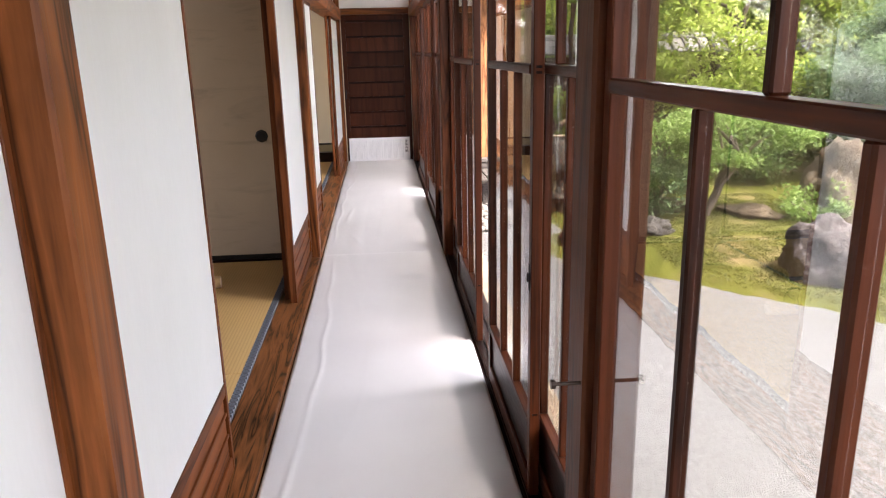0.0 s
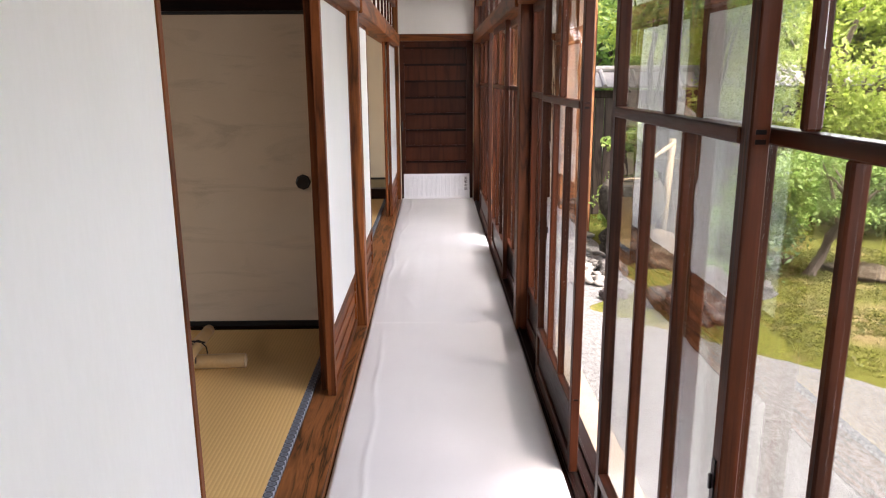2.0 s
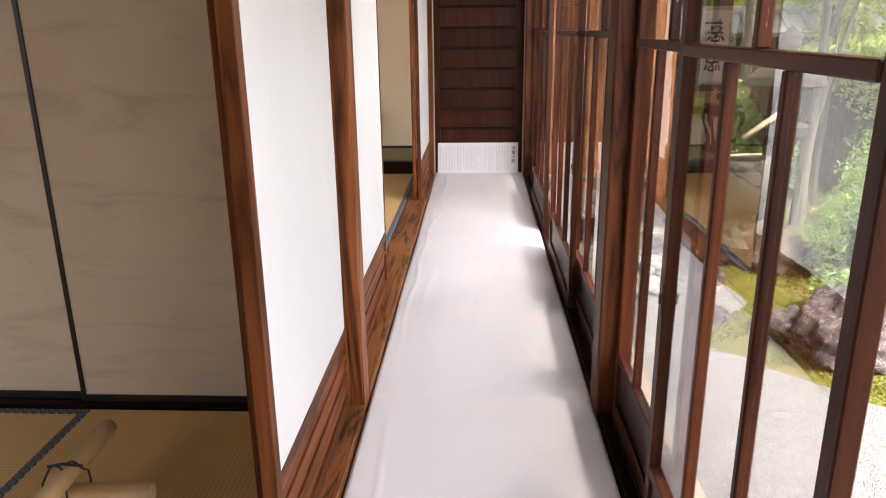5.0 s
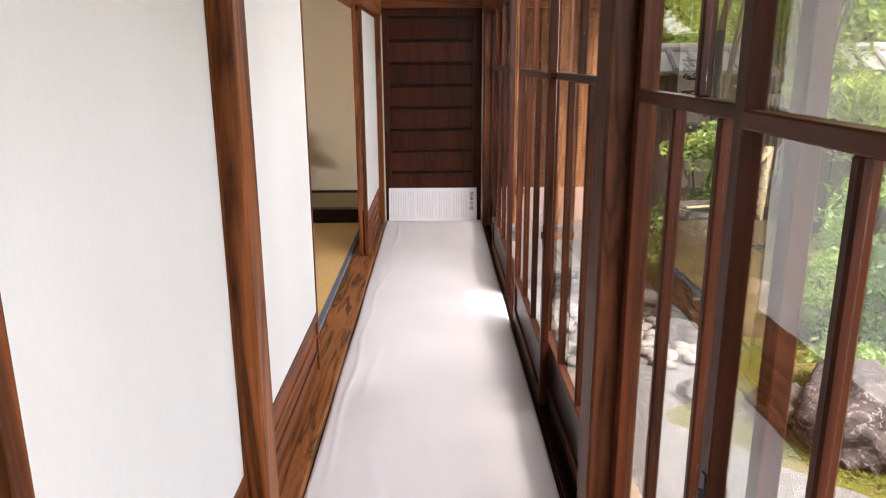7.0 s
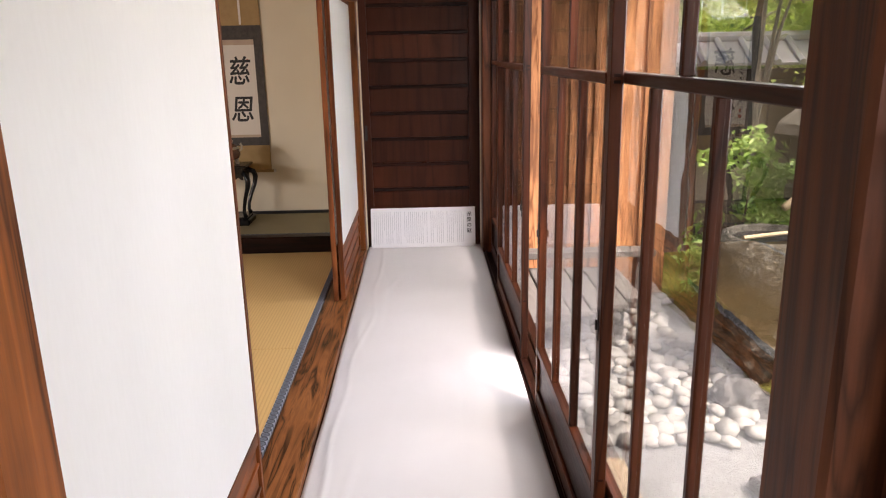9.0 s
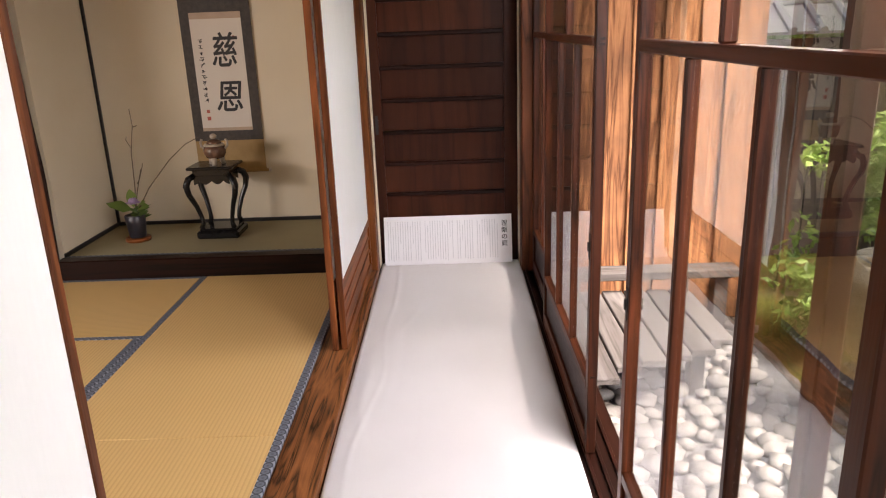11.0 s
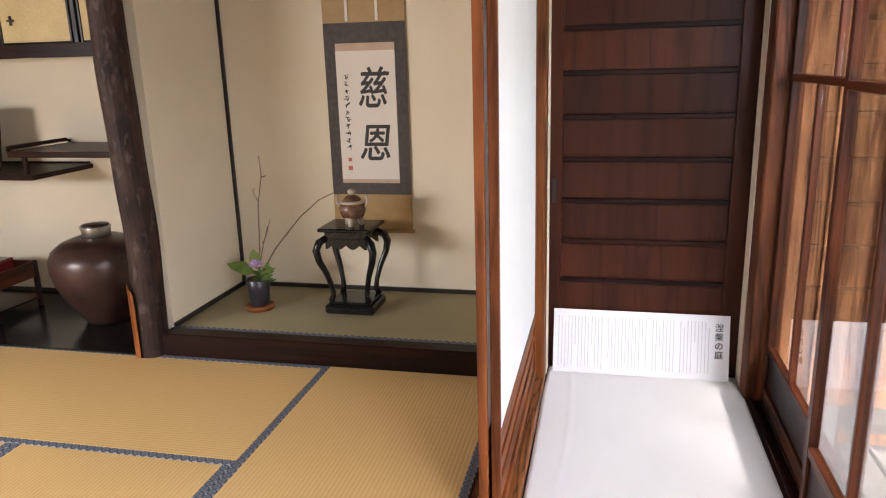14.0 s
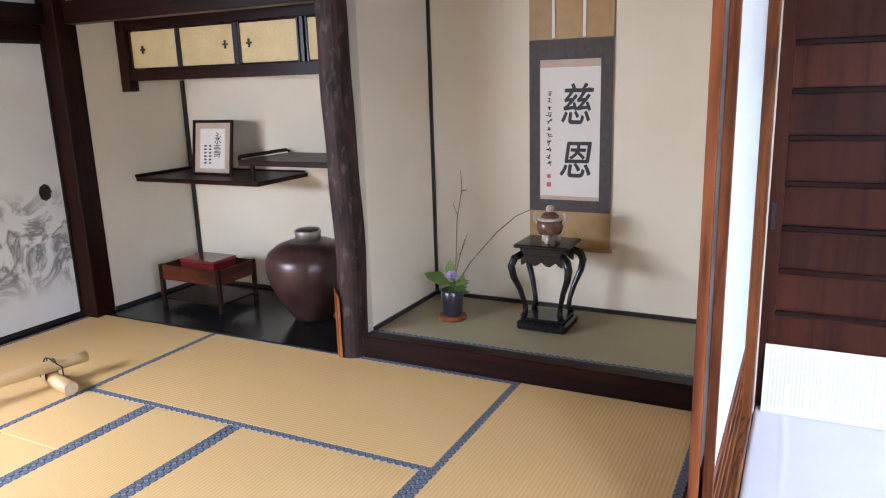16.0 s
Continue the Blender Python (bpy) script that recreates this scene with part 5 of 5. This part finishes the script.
AZ = "low leafy green shrub growing in moss"
shrub(2.85, 8.75, 0.30, 0.62, L_MID, "light feathery green shrub beside the basin", 70, 40, 0.024)
shrub(2.45, 7.85, 0.22, 0.30, L_MID, AZ, 40, 30)
shrub(2.95, 10.9, 0.32, 0.95, L_DARK, "dark leafy shrub behind the basin", 60, 40, 0.03)
shrub(3.15, 8.6, 0.40, 0.7, L_BLUE, AZ, 70, 40)
shrub(4.75, 8.0, 0.33, 0.45, L_MID, "rounded small tree-like shrub on a short stem", 60, 40)
shrub(6.5, 8.6, 0.6, 0.9, L_MID, AZ, 90, 50, 0.03)
shrub(5.2, 10.4, 0.7, 1.0, L_DARK, AZ, 90, 50, 0.035)
shrub(7.4, 7.0, 0.7, 0.9, L_BLUE, AZ, 90, 50, 0.035)
shrub(3.9, 10.0, 0.5, 0.9, L_MID, AZ, 70, 50, 0.03)
shrub(2.25, 10.1, 0.35, 1.3, L_MID, "glossy evergreen shrub before the fence", 60, 40, 0.035)
shrub(9.5, 10.5, 1.0, 1.3, L_DARK, AZ, 90, 60, 0.045)
shrub(6.6, 11.6, 0.9, 1.2, L_DARK, AZ, 90, 60, 0.045)

# moss tufts where the bed is nearest
pts = []
while len(pts) < 9000:
    x, y = random.uniform(1.5, 5.0), random.uniform(5.2, 9.6)
    z = moss_height(x, y)
    if z > GZ + 0.012 and noise.noise((x * 2.2, y * 2.2, 3)) > -0.25:
        pts.append((x, y, z + 0.006))
tagged(part("moss_tufts", leaf_cloud(pts, 5, 0.012, 0.02, 0.25), leaf_mat("moss_blade", (0.06, 0.08, 0.012), (0.14, 0.15, 0.028), (0.22, 0.21, 0.05))), "fine yellow-green moss tufts on the moss bed", "moss", kind="stuff")

# ---- roofed fence at the back ----
FENCEW = wood("fence_boards", (0.03, 0.022, 0.018), (0.11, 0.085, 0.07), "z", 0.85, 8.0, 0.4)
TILE = plain("grey_roof_tile", (0.22, 0.205, 0.205), (0.40, 0.375, 0.375), 0.6, 5, 60, 0, 0.2, 0.004)
fe = thing("garden_fence", "dark boarded fence with a small grey tiled roof", "fence", (3.3, 12.0, GZ))
YF = 12.0
part("beam", box(1.95, 7.35, YF - 0.05, YF + 0.05, 1.22, 1.32, 0.005), FENCEW, fe)
for k in range(5):
    part("post", box(1.95 + k * 1.34, 2.07 + k * 1.34, YF - 0.06, YF + 0.06, GZ - 0.1, 1.22, 0.005), FENCEW, fe)
for s in (-1, 1):
    bm = box(1.8, 7.5, -0.40, 0.0, -0.012, 0.012)
    bm.transform(Matrix.Translation((0, YF, 1.58)) @ Matrix.Rotation(radians(180 if s > 0 else 0), 4, "Z") @ Matrix.Translation((-9.3 if s > 0 else 0, 0, 0)) @ Matrix.Rotation(radians(32), 4, "X"))
    part("roof_slope", bm, TILE, fe)
part("ridge", tube([(1.78, YF, 1.605), (7.52, YF, 1.605)], 0.055, 10), TILE, fe)
for k in range(26):
    x = 1.86 + k * 0.222
    part("roof_tile", tube([(x, YF - 0.02, 1.60), (x, YF - 0.36, 1.385)], 0.032, 6), TILE, fe)
for k in range(41):
    x = 2.0 + k * 0.129
    part("board", box(x, x + 0.122, YF - 0.03 - 0.006 * (k % 2), YF - 0.012, GZ + 0.02, 1.22, 0.003), FENCEW, fe)

# ---- board wall, deck and bench beside the corridor's end ----
bw = setting("wall_boards", box(0.62, 1.98, 10.79, 10.86, GZ - 0.1, 2.66), DARKW["z"], "wall clad in weathered orange-brown cedar boards", "wall")
xs = [0.60, 0.79, 1.00, 1.17, 1.36, 1.58, 1.75, 1.97]
for k, (a, b) in enumerate(zip(xs, xs[1:])):
    part("board", box(a + 0.003, b - 0.003, 10.758 + 0.006 * (k % 2), 10.79, GZ + 0.05, 2.66, 0.003), CEDAR, bw)
for x in xs[1:-1]:
    part("batten", box(x - 0.016, x + 0.016, 10.738, 10.758, GZ + 0.05, 2.66, 0.003), CEDAR, bw)
dk = thing("wooden_deck", "weathered grey plank deck outside the glass doors", "deck", (1.0, 9.8, GZ))
for k in range(6):
    x = 0.66 + k * 0.137
    part("plank", box(x, x + 0.124, 9.24 + 0.05 * ((k * 3) % 4) / 3 + 0.07 * k, 10.40, -0.135, -0.10, 0.005), GREYW, dk)
for y in (9.78, 10.25):
    part("joist", box(0.66, 1.46, y, y + 0.09, -0.225, -0.135, 0.004), GREYX, dk)
for x in (0.70, 1.30):
    for y in (9.78, 10.25):
        part("leg", box(x, x + 0.08, y, y + 0.09, GZ - 0.02, -0.225, 0.004), GREYW, dk)
bn = thing("low_bench_plank", "weathered grey beam lying across the deck's end", "bench", (1.2, 10.34, -0.1))
part("plank", box(0.64, 1.76, 10.32, 10.47, -0.012, 0.04, 0.006), GREYX, bn)
for x in (0.70, 1.36):
    part("support", box(x, x + 0.09, 10.33, 10.40, -0.1005, -0.012, 0.004), GREYX, bn)
part("support", box(1.62, 1.70, 10.36, 10.46, GZ - 0.02, -0.012, 0.004), GREYX, bn)

# ---- pebbles ----
PEB = plain("pale_pebble", (0.10, 0.093, 0.083), (0.22, 0.207, 0.187), 0.75, 9, 60, 0, 0.2, 0.004)
pb = thing("pebble_bed", "bed of pale rounded pebbles below the deck", "pebbles", (1.5, 9.5, GZ), kind="structure")
meshes = []
for s in range(5):
    bm = rock_mesh((0.07, 0.058, 0.036), 20 + s * 3.3, 1, 0.3)
    me = bpy.data.meshes.new("pebble")
    bm.to_mesh(me)
    bm.free()
    me.materials.append(PEB)
    me.polygons.foreach_set("use_smooth", [True] * len(me.polygons))
    meshes.append(me)
spots = []
for i in range(12):
    for j in range(24):
        x, y = 0.70 + 0.113 * i + random.uniform(-0.035, 0.035), 8.45 + 0.10 * j + random.uniform(-0.035, 0.035)
        if x < 1.72 + 0.22 * math.sin(y * 2.3) + 0.25 * max(0, y - 9):
            spots.append((x, y))
for k, (x, y) in enumerate(spots[:300]):
    ob = new("pebble", meshes[k % 5])
    ob.parent = pb
    ob.matrix_parent_inverse = pb.matrix_world.inverted()
    s = random.uniform(0.75, 1.25)
    ob.matrix_basis = Matrix.LocRotScale((x, y, GZ + 0.028 * s), Euler((random.uniform(-0.2, 0.2), random.uniform(-0.2, 0.2), random.uniform(0, 6.28))), (s, s, s))
